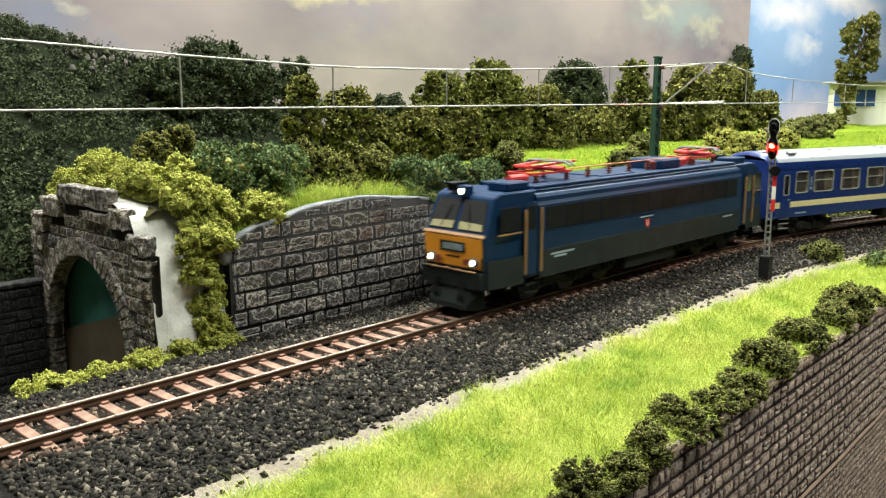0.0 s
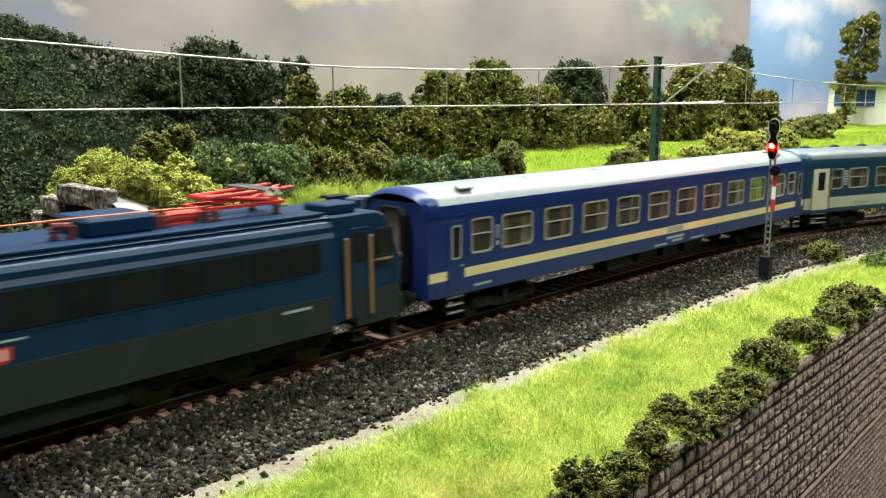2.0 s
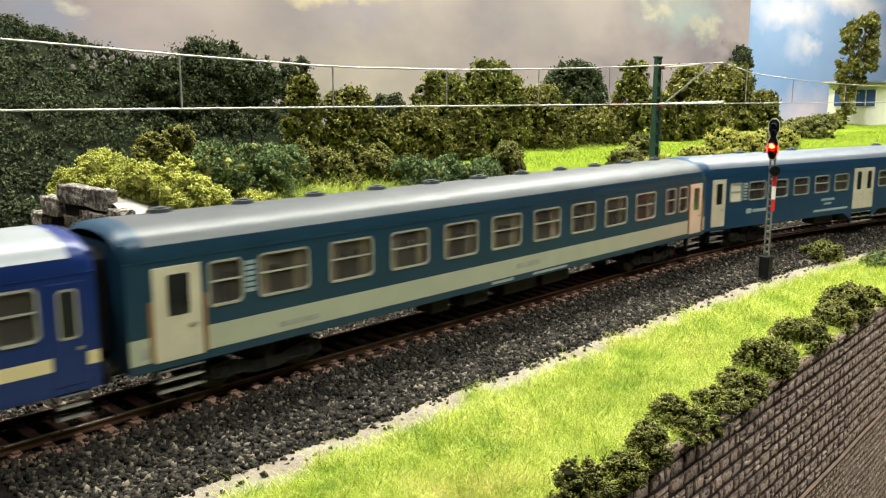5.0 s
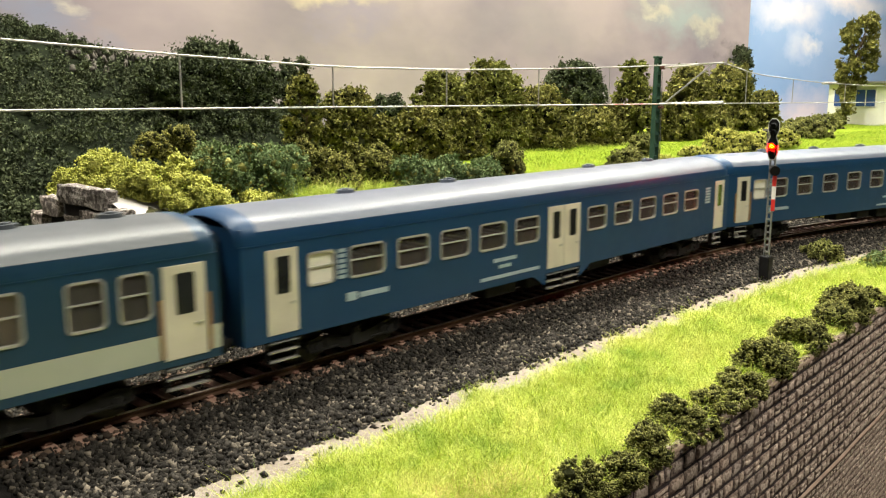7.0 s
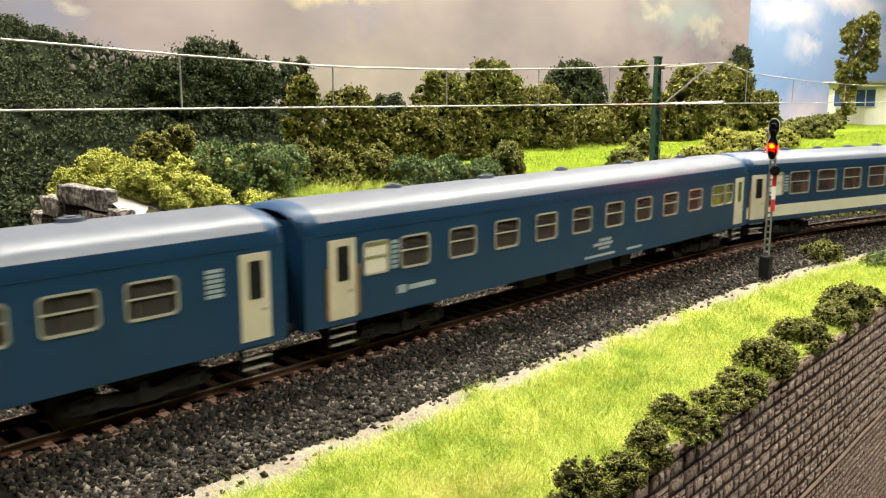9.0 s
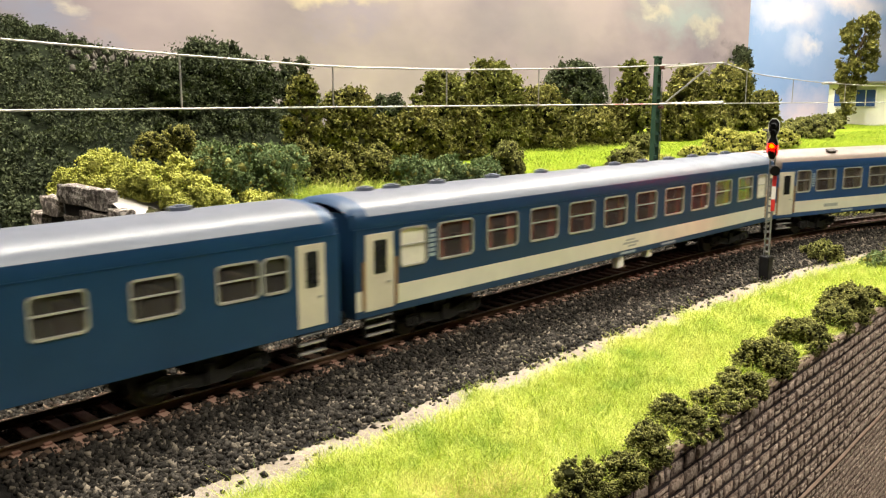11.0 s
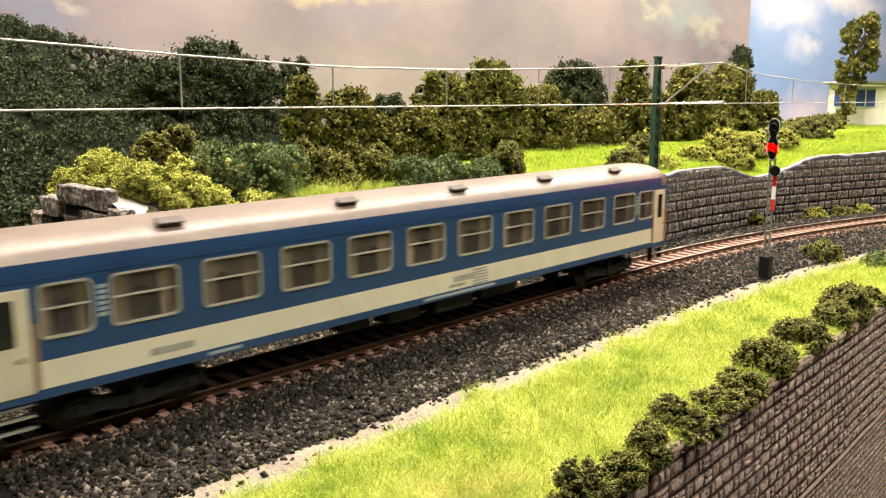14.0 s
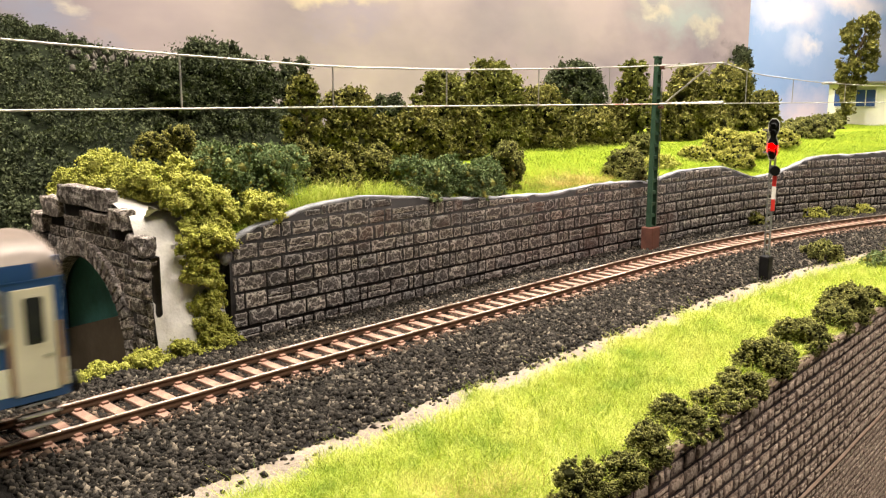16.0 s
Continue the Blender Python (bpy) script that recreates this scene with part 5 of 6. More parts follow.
def bogie(parent, x, axles, r, material, half):
    bg = thing("bogie", pose(x * MM, 0, 0))
    bg.parent = parent
    sets = [wheelset(bg, a, r) for a in axles]
    for s in (-1, 1):
        bm = bmesh.new()
        y = s * 12.0
        prism(bm, [(-half, r + 1.5), (-half * 0.75, r + 3.2), (-4, r + 1.0), (4, r + 1.0), (half * 0.75, r + 3.2), (half, r + 1.5), (half, r + 0.2), (half * 0.7, r - 0.2), (4, r - 2.4), (-4, r - 2.4), (-half * 0.7, r - 0.2), (-half, r + 0.2)], y - 0.9, y + 0.9)
        part("side_frame", bm, material, bg)
        for a in axles:
            bm = bmesh.new()
            box(bm, a - 2.0, a + 2.0, y + s * 0.2 - 1.2, y + s * 0.2 + 1.2, r - 2.0, r + 2.0, 0.3)
            rod(bm, (a, y + s * 1.2, r), (a, y + s * 2.0, r), 1.2, 10)
            for d in (-3.3, 3.3):
                rod(bm, (a + d, y + s * 0.9, r - 0.8), (a + d, y + s * 0.9, r + 2.8), 0.9, 8)
            part("axle_box", bm, material, bg)
        bm = boxes((-1.5, 1.5, y - 0.5 + s * 1.2, y + 0.5 + s * 1.2, r - 2, r + 3.5), (-half * 0.9, -half * 0.35, y + s * 1.4 - 0.25, y + s * 1.4 + 0.25, r - 1.2, r - 0.7), (half * 0.35, half * 0.9, y + s * 1.4 - 0.25, y + s * 1.4 + 0.25, r - 1.2, r - 0.7))
        part("brake_gear", bm, material, bg)
    part("bolster", boxes((-3, 3, -11, 11, r - 0.5, r + 4.5), (-half, -half + 1.5, -12, 12, r, r + 1.8), (half - 1.5, half, -12, 12, r, r + 1.8)), material, bg)
    return bg, sets, r


def buffers(parent, x, d, z=12.0):
    for y in (-10, 10):
        bm = bmesh.new()
        rod(bm, (x, y, z), (x + d * 4.0, y, z), 1.3, 10)
        rod(bm, (x + d * 4.0, y, z), (x + d * 4.7, y, z), 2.7, 14)
        part("buffer", bm, M_UNDER, parent)
    bm = bmesh.new()
    box(bm, min(x, x + d * 6.5), max(x, x + d * 6.5), -2, 2, 6.5, 9.5, 0.3)
    part("coupler", bm, M_UNDER, parent)


ROOF = [(-16.5, 39.0), (-16.55, 40.6), (-16.1, 42.6), (-14.9, 44.4), (-12.6, 45.9), (-9.2, 47.1), (-4.8, 47.9), (0.0, 48.2)]
ROOF = ROOF + [(-y, z) for y, z in ROOF[-2::-1]]


def shell(L, ks, ends, inset=0.0):
    """The strip of the roof between profile points; ends: only the hoods, or only the run between them."""
    h = L / 2
    rings = [(-h - 0.6, 0.90, 0.78), (-h + 0.5, 0.955, 0.92), (-h + 2.2, 0.99, 0.985), (-h + 5.5, 1, 1)]
    sets = []
    if ends:
        sets = [rings] if ends < 0 else [[(-x, a, b) for x, a, b in rings]]
    else:
        n = 24
        sets = [[(-h + 5.5 + (L - 11) * i / n, 1, 1) for i in range(n + 1)]]
    v, f = [], []
    for rr in sets:
        base = len(v)
        k = len(ks)
        for x, a, b in rr:
            for i in ks:
                y, z = ROOF[i]
                v.append((x, y * a, 39 + (z - 39) * b))
        for i in range(len(rr) - 1):
            for j in range(k - 1):
                q = base + i * k + j
                f.append((q, q + 1, q + k + 1, q + k))
    return mesh_np("shell", v, f, True)


def coach(label, L, offset, blue, roof, stripe, wins, doors, win_z, vents, seat, letters, half_blue=3, hood=None, narrow=(), milky=(), double=(), belly=(), inside=None):
    """A coach, its leading end at -x. wins: (start, width) from the leading end; doors: (start, width, handed rail)."""
    c = thing("passenger_coach", None, label, "coach", "coaches of the train")
    h = L / 2
    z0, z1 = win_z
    cuts = sorted([(a, a + w) for a, w in wins])
    for s in (-1, 1):                                   # side walls with real openings
        bm = bmesh.new()
        ya, yb = (-16.5, -15.4) if s < 0 else (15.4, 16.5)
        box(bm, -h, h, ya, yb, 11.5, z0)
        box(bm, -h, h, ya, yb, z1, 39.05)
        x = 0.0
        for a, b in cuts + [(L, L)]:
            if a - x > 0.05:
                box(bm, -h + x, -h + a, ya, yb, z0, z1)
            x = b
        side = part("side_wall", bm, blue, c)
        bm = bmesh.new()
        box(bm, -h + 1, h - 1, (ya + yb) / 2 + s * 0.6 - 0.1, (ya + yb) / 2 + s * 0.6 + 0.1, 38.7, 39.0)
        part("gutter", bm, blue, c)
        if stripe:
            m, sa, sb = stripe
            bm = bmesh.new()
            x = 0.0
            for a, b in sorted([(q[0] - 0.3, q[0] + q[1] + 0.3) for q in doors if len(q) > 2 and q[2] != "plain"]) + [(L, L)]:
                box(bm, -h + x + 0.1, -h + a - 0.1, s * 16.53 - 0.05, s * 16.53 + 0.05, sa, sb)
                x = b
            part("stripe", bm, m, c, "long pale stripe along the side")
    for d in (-1, 1):                                   # ends
        bm = boxes((min(d * (h - 1), d * h), max(d * (h - 1), d * h), -15.4, 15.4, 11.5, 43.5))
        part("end_wall", bm, blue, c)
        bm = bmesh.new()
        ring(bm, -7, 7, 14, 42, 0, 3.2, 1.6, 2.5)
        for q in bm.verts:
            q.co = Vector((d * (h + q.co.y - 0.2), q.co.x, q.co.z))
        part("gangway", bm, M_RUBBER, c, "black rubber gangway bellows")
        part("gangway_door", boxes((d * h - 0.3 + d * 0.2, d * h + 0.3 + d * 0.2, -5.4, 5.4, 15, 40)), M_GREYMETAL, c)
        buffers(c, d * (h - 0.5), d)
    part("floor_pan", boxes((-h + 1, h - 1, -15.4, 15.4, 11.0, 12.6)), M_UNDER, c)
    n = len(ROOF)
    link("roof", shell(L, list(range(half_blue, n - half_blue)), 0), roof, c, "curved coach roof")
    link("cantrail", shell(L, list(range(0, half_blue + 1)), 0), blue, c)
    link("cantrail", shell(L, list(range(n - half_blue - 1, n)), 0), blue, c)
    link("roof_hood", shell(L, list(range(n)), -1), hood or blue, c, "rounded roof end")
    link("roof_hood", shell(L, list(range(n)), 1), hood or blue, c, "rounded roof end")
    # interior
    bm = boxes((-h + 1.5, h - 1.5, 2.2, 2.8, 12.6, 42))
    part("partition", bm, inside or M_CURTAIN, c)
    for i, (a, w) in enumerate(wins):
        if w > 11:
            x = -h + a + w / 2
            for dx in (-8.5, 5.5):
                part("seat", boxes((x + dx, x + dx + 3.2, -14.8, 1.5, 12.6, 29.5), bevel=0.4), seat, c)
            part("curtain", boxes((x - w * 0.5, x - w * 0.22, -14.9, -14.3, z0, z1), (x + w * 0.25, x + w * 0.5, -14.9, -14.3, z0, z1)) if stripe else
                 boxes((x - w * 0.5, x - w * 0.4, -14.9, -14.3, z0, z1)), inside or M_CURTAIN, c)
    # windows
    cache = {}
    for i, (a, w) in enumerate(wins):
        for s in (-1, 1):
            kind = "milk" if i in milky else "glass"
            key = (round(w, 1), kind)
            if key not in cache:
                bm = bmesh.new()
                ring(bm, -w / 2 - 0.25, w / 2 + 0.25, z0 - 0.25, z1 + 0.25, -16.85, -15.6, 0.56, 1.2)
                a1 = part("window", bm, M_FRAME)
                b1 = part("pane", boxes((-w / 2, w / 2, -16.1, -15.9, z0, z1)), M_MILK if kind == "milk" else M_PANE)
                zb = z0 + (z1 - z0) * 0.55
                c1 = part("mid_bar", boxes((-w / 2 + 0.3, w / 2 - 0.3, -16.6, -15.9, zb - 0.22, zb + 0.22)), M_FRAME)
                cache[key] = [o.data for o in (a1, b1, c1)]
                for o in (a1, b1, c1):
                    bpy.data.objects.remove(o)
            fr = link("window", cache[key][0], None, c)
            fr.matrix_local = pose((-h + a + w / 2) * MM * 1, 0, 0, 0, 0, 180 if s > 0 else 0)
            link("pane", cache[key][1], None, fr, "milky white pane" if kind == "milk" else "")
            link("mid_bar", cache[key][2], None, fr)
    # doors with steps
    for q in doors:
        a, w = q[0], q[1]
        style = q[2] if len(q) > 2 else "pale"
        for s in (-1, 1):
            y = s * 16.55
            zb, zt = (13.2, 37.2)
            bm = boxes((-h + a, -h + a + w, y - 0.18, y + 0.18, zb, zt), bevel=0.12)
            dr = part("door", bm, blue if style == "plain" else M_DOOR, c, "blue end door" if style == "plain" else "cream painted entrance door")
            x0, x1 = (-h + a + w * 0.28, -h + a + w * 0.74)
            part("door_window", boxes((x0, x1, y + s * 0.12 - 0.1, y + s * 0.12 + 0.1, 24.5, 35.2), bevel=0.08), M_DARKPANE, dr)
            bm = bmesh.new()
            ring(bm, x0 - 0.5, x1 + 0.5, 24.0, 35.7, -0.12, 0.12, 0.55, 0.8)
            bmesh.ops.translate(bm, verts=bm.verts, vec=(0, y + s * 0.2, 0))
            part("window_gasket", bm, M_DOOR if style != "plain" else M_FRAME, dr)
            part("handle", boxes((-h + a + w * 0.72, -h + a + w * 0.88, y + s * 0.35 - 0.2, y + s * 0.35 + 0.2, 21.3, 22.0)), M_WIRE, dr)
            for k in range(3):
                part("step", boxes((-h + a + 0.4, -h + a + w - 0.4, min(s * 14.2, s * 16.6), max(s * 14.2, s * 16.6), 10.6 - 2.7 * k, 11.0 - 2.7 * k)), M_WIRE if k else M_GREYMETAL, dr, "thin metal step")
            part("step_hanger", boxes((-h + a + 0.2, -h + a + 0.6, min(s * 14, s * 16), max(s * 14, s * 16), 4.8, 11.6), (-h + a + w - 0.6, -h + a + w - 0.2, min(s * 14, s * 16), max(s * 14, s * 16), 4.8, 11.6)), M_UNDER, dr)
            if style == "rails":
                for x in (-h + a - 1.3, -h + a + w + 0.3):
                    part("handrail", boxes((x, x + 1.0, y - 0.3 + s * 0.1, y + 0.3 + s * 0.1, 14, 29)), M_RAILBROWN, dr, "tan plastic handrail")
    for q in narrow:                                    # louvred toilet pane
        for s in (-1, 1):
            part("louvre", boxes((-h + q[0], -h + q[0] + q[1], s * 16.5 - 0.12, s * 16.5 + 0.12, z0 + 1, z1), bevel=0.1), M_LETTER, c)
    # writing, far too small to read
    for x, z, w, hh in letters:
        rows = [(z, hh)] if hh < 4.5 else [(z + hh * k / 6, hh / 9) for k in range(6)]
        for z, hh in rows:
            part("lettering", boxes((-h + x, -h + x + w, -16.66, -16.4, z, z + hh)), M_LETTER if stripe is None or z > 21 or z + hh < stripe[1] else M_FAINT, c)
    for kind, xs in vents:
        for x in xs:
            bm = bmesh.new()
            if kind == "disc":
                rod(bm, (0, 0, 47.5), (0, 0, 49.2), 3.7, 20, 3.3)
                rod(bm, (0, 0, 49.1), (0, 0, 49.6), 1.8, 12)
                bmesh.ops.scale(bm, vec=(1.0, 0.7, 1.0), verts=bm.verts)
                bmesh.ops.translate(bm, verts=bm.verts, vec=(-h + x, 2.0, 0))
                part("roof_vent", bm, roof, c)
            else:
                box(bm, -3.4, 3.4, -1.3, 1.3, -0.6, 1.0, 0.4)
                box(bm, -3.9, 3.9, -1.6, 1.6, 0.8, 1.25, 0.2)
                bmesh.ops.transform(bm, matrix=Matrix.Translation((-h + x, -11.0, 46.9)) @ Matrix.Rotation(radians(24), 4, "X"), verts=bm.verts)
                part("roof_vent", bm, M_VENT if kind == "box" else M_GREYMETAL, c, "small dark roof ventilator")
    # gear under the floor
    r = random.Random(int(offset))
    x = 40.0 if belly else -42.0
    while x < 40:
        w = r.uniform(9, 20)
        for s in (-1, 1):
            part("equipment_box", boxes((x, x + w, min(s * 6, s * 14), max(s * 6, s * 14), r.uniform(5.5, 7.5), 11.2), bevel=0.4), M_UNDER, c)
        x += w + r.uniform(3, 9)
    part("truss", boxes((-70, 70, -1, 1, 8.5, 11.2)), M_UNDER, c)
    for a in double:                                    # body-coloured step well under the centre doors
        for s in (-1, 1):
            bm = bmesh.new()
            prism(bm, [(-h + a - 8, 11.6), (-h + a - 1, 7.2), (-h + a - 0.4, 7.2), (-h + a - 0.4, 11.6)], s * 16.4 - 0.15, s * 16.4 + 0.15)
            part("step_skirt", bm, blue, c)
            bm = bmesh.new()
            prism(bm, [(-h + a + 22.4, 11.6), (-h + a + 22.4, 7.2), (-h + a + 23, 7.2), (-h + a + 30, 11.6)], s * 16.4 - 0.15, s * 16.4 + 0.15)
            part("step_skirt", bm, blue, c)
    for x, w, zz in belly:
        part("tank", boxes((-h + x, -h + x + w, -15.6, -12.5, zz, 11.4), bevel=0.5), M_WHITE, c, "small white tank under the floor")
    half = (L * 0.5 - 42.0)
    bogies = [bogie(c, d * half, (-14.4, 14.4), 5.3, M_UNDER, 19.0) for d in (-1, 1)]
    MOVING.append((c, offset + h, half, bogies))
    return c


def loco():
    c = thing("electric_locomotive", None, "navy electric locomotive with amber front and red pantographs", "locomotive")
    L, h = 226.0, 113.0
    bm = bmesh.new()
    sec = [(-16.9, 12.0), (-16.9, 39.8), (-14.2, 43.6), (-12.8, 44.4), (12.8, 44.4), (14.2, 43.6), (16.9, 39.8), (16.9, 12.0)]
    prism(bm, sec, -85, 85)
    for q in bm.verts:
        q.co = Vector((q.co.y, q.co.x, q.co.z))
    bmesh.ops.recalc_face_normals(bm, faces=bm.faces)
    bmesh.ops.bevel(bm, geom=[e for e in bm.edges if abs(e.verts[0].co.x - e.verts[1].co.x) > 100 and e.verts[0].co.z > 30], offset=1.6, segments=4, affect="EDGES")
    part("body", bm, M_LOCO, c, "navy machine-room body")
    part("roof_walk", boxes((-84, 84, -13.6, 13.6, 44.2, 45.3), bevel=0.3), M_LOCO, c, "raised flat roof deck")
    for d in (-1, 1):
        bm = bmesh.new()
        prism(bm, [(-84.9, 12), (-84.9, 44.0), (-104, 44.0), (-107.5, 42.6), (-112.9, 29.8), (-114.2, 28.6), (-113.2, 16.8), (-112, 12)], -16.7, 16.7)
        for q in bm.verts:
            k = max(0.0, (-100 - q.co.x) / 14)
            q.co.y *= 1 - 0.10 * min(1, k)
            if q.co.z > 41:
                q.co.y *= 0.90
            q.co.x *= -d
        bmesh.ops.recalc_face_normals(bm, faces=bm.faces)
        bmesh.ops.bevel(bm, geom=bm.edges[:], offset=0.5, segments=1, affect="EDGES")
        cab = part("cab", bm, M_LOCO, c, "navy driver's cab with raked windscreen")
        X = lambda x: x * -d

        def slab(name, pts, m, label="", lift=0.35, parent=cab):
            bm = bmesh.new()
            a = [Vector(q) for q in pts]
            n = (a[1] - a[0]).cross(a[2] - a[0]).normalized()
            if n.x > 0:
                n = -n
            vs = [bm.verts.new(q - n * 0.3) for q in a] + [bm.verts.new(q + n * lift) for q in a]
            k = len(a)
            bm.faces.new(vs[:k])
            bm.faces.new(vs[k:])
            for i in range(k):
                bm.faces.new((vs[i], vs[(i + 1) % k], vs[k + (i + 1) % k], vs[k + i]))
            for q in bm.verts:
                q.co.x *= -d
            bmesh.ops.recalc_face_normals(bm, faces=bm.faces)
            return part(name, bm, m, parent, label)

        front = lambda z: -112.9 + (z - 29.8) * 0.42            # plane of the windscreen
        for s in (-1, 1):
            slab("windscreen", [(front(30.6), s * 1.0, 30.6), (front(41.2), s * 1.0, 41.2), (front(41.2), s * 12.0, 41.2), (front(30.6), s * 13.8, 30.6)], M_DARKPANE, "dark windscreen")
            slab("desk", [(front(30.9) - 0.42, s * 1.6, 30.9), (front(33.6) - 0.42, s * 1.6, 33.6), (front(33.2) - 0.42, s * 12.4, 33.2), (front(30.9) - 0.42, s * 12.9, 30.9)], M_DASH, "cream cab desk behind the glass", 0.12)
            slab("wiper", [(front(31.5) - 0.6, s * 7, 31.5), (front(39) - 0.6, s * 4.0, 39), (front(39) - 0.6, s * 4.3, 39), (front(31.5) - 0.6, s * 7.4, 31.5)], M_BLACK, "", 0.1)
        face = lambda z: -113.25 - (z - 16.8) * 0.085
        slab("front_panel", [(face(17.2), -14.3, 17.2), (face(28.3), -14.3, 28.3), (face(28.3), 14.3, 28.3), (face(17.2), 14.3, 17.2)], M_YELLOW, "amber front panel", 0.25)
        slab("trim_strip", [(-114.3, -15.0, 28.7), (-113.4, -15.0, 29.6), (-113.4, 15.0, 29.6), (-114.3, 15.0, 28.7)], M_RAILBROWN, "tan trim strip", 0.3)
        slab("number_board", [(face(22.6) - 0.3, -6.2, 22.6), (face(26.4) - 0.3, -6.2, 26.4), (face(26.4) - 0.3, 6.2, 26.4), (face(22.6) - 0.3, 6.2, 22.6)], M_BLACK, "dark number board", 0.25)
        for k in range(7):
            y = -5.0 + 1.45 * k
            slab("numeral", [(face(23.3) - 0.6, y, 23.3), (face(25.7) - 0.6, y, 25.7), (face(25.7) - 0.6, y + 0.9, 25.7), (face(23.3) - 0.6, y + 0.9, 23.3)], M_LETTER, "", 0.1)
        slab("lettering", [(face(20.4) - 0.28, -3.4, 20.4), (face(21.1) - 0.28, -3.4, 21.1), (face(21.1) - 0.28, 3.4, 21.1), (face(20.4) - 0.28, 3.4, 20.4)], M_BLACK, "", 0.08)
        for s in (-1, 1):
            bm = bmesh.new()
            rod(bm, (X(-113.2), s * 10.6, 19.6), (X(-115.0), s * 10.6, 19.6), 1.9, 18)
            hl = part("headlight_ring", bm, M_GREYMETAL, cab, "metal headlight ring")
            bm = bmesh.new()
            rod(bm, (X(-114.9), s * 10.6, 19.6), (X(-115.3), s * 10.6, 19.6), 1.05, 18)
            part("headlight", bm, M_HEADLAMP if d < 0 else M_GREYMETAL, hl, "lit warm white headlight" if d < 0 else "unlit headlight")
            bm = bmesh.new()
            rod(bm, (X(-113.4), s * 6.9, 19.4), (X(-114.8), s * 6.9, 19.4), 1.2, 12)
            part("tail_light", bm, M_INSUL, cab, "unlit red tail light")
            slab("handrail", [(face(16) - 0.8, s * 14.6, 17.5), (face(20) - 0.8, s * 14.6, 21.5), (face(20) - 0.8, s * 14.0, 21.5), (face(16) - 0.8, s * 14.0, 17.5)], M_BLACK, "", 0.2)
        bm = bmesh.new()
        box(bm, min(X(-105), X(-109.4)), max(X(-105), X(-109.4)), -2.2, 2.2, 42.2, 46.4, 0.4)
        top = part("lamp_housing", bm, M_LOCO, cab)
        bm = bmesh.new()
        rod(bm, (X(-109.3), 0, 44.3), (X(-109.9), 0, 44.3), 1.15, 18)
        part("headlight", bm, M_HEADLAMP if d < 0 else M_GREYMETAL, top, "lit warm white headlight" if d < 0 else "unlit headlight")
        part("roof_box", boxes((min(X(-98), X(-85)), max(X(-98), X(-85)), -12, -2.5, 44, 47.2), bevel=0.5), M_LOCO, cab, "navy box on the cab roof")
        part("horn", boxes((min(X(-103), X(-108)), max(X(-103), X(-108)), 5, 8.5, 44, 47), (min(X(-101), X(-109)), max(X(-101), X(-109)), 4, 9.5, 46.2, 47)), M_GRILLE, cab, "dark horn on the cab roof")
        k6 = 6.0 if d > 0 else 0.0          # the rear cab door stands nearer to its end
        for s in (-1, 1):
            y = s * 16.72
            w0, w1 = X(-107 - k6 * 0.3), X(-95.5 - k6)
            part("side_window", boxes((min(w0, w1), max(w0, w1), y - 0.15, y + 0.15, 30.5, 39.0), bevel=0.12), M_DARKPANE, cab, "dark cab side window")
            part("door_window", boxes((min(X(-91.6 - k6), X(-86.2 - k6)), max(X(-91.6 - k6), X(-86.2 - k6)), y - 0.15, y + 0.15, 29.5, 38.6), bevel=0.12), M_DARKPANE, cab)
            part("trim_strip", boxes((min(X(-108), X(-95.0 - k6)), max(X(-108), X(-95.0 - k6)), y - 0.25, y + 0.25, 29.0, 29.6)), M_RAILBROWN, cab, "tan trim strip")
            part("door", boxes((min(X(-92.4 - k6), X(-85.4 - k6)), max(X(-92.4 - k6), X(-85.4 - k6)), y - 0.1, y + 0.1, 12.5, 40.0), bevel=0.08), M_LOCO, cab, "navy cab door")
            for x in (-93.6 - k6, -84.2 - k6):
                part("handrail", boxes((min(X(x), X(x + 1.3)), max(X(x), X(x + 1.3)), min(y, y + s * 0.9), max(y, y + s * 0.9), 13.0, 37.4), bevel=0.2), M_RAILBROWN, cab, "tan vertical handrail")
            for k in range(3):
                part("step", boxes((min(X(-92 - k6), X(-85.6 - k6)), max(X(-92 - k6), X(-85.6 - k6)), min(s * 14, s * 16.8), max(s * 14, s * 16.8), 5.2 + 3.2 * k, 5.8 + 3.2 * k)), M_UNDER_G, cab)
            bm = boxes((min(X(-100), X(-93.2)), max(X(-100), X(-93.2)), y - 0.14, y + 0.14, 9.8, 20.4))
            for q in box(bm, min(X(-112.4), X(-100)), max(X(-112.4), X(-100)), y - 0.14, y + 0.14, 9.8, 20.4):
                q.co.y *= 0.925 if abs(q.co.x) > 106 else 1.0
            part("skirt", bm, M_LOCOGREY, cab, "grey lower cab skirt")
        bm = bmesh.new()
        prism(bm, [(-112.5, 10), (-112.5, 16), (-115.2, 16), (-115.2, 10)], -15, 15)
        for q in bm.verts:
            q.co.x *= -d
        bmesh.ops.recalc_face_normals(bm, faces=bm.faces)
        part("buffer_beam", bm, M_UNDER_G, cab, "dark grey buffer beam")
        bm = bmesh.new()
        prism(bm, [(-111, 2.2), (-111, 10), (-114, 10), (-117, 4.0), (-117, 2.2)], -13, 13)
        for q in bm.verts:
            q.co.y *= 1.0 if q.co.x > -114 else 0.72
            q.co.x *= -d
        bmesh.ops.recalc_face_normals(bm, faces=bm.faces)
        part("snow_plough", bm, M_UNDER_G, cab, "dark grey snow plough")
        buffers(c, X(-114.8), -d, 12.6)
        for y in (-5.5, 5.5, -7.2, 7.2):
            bm = bmesh.new()
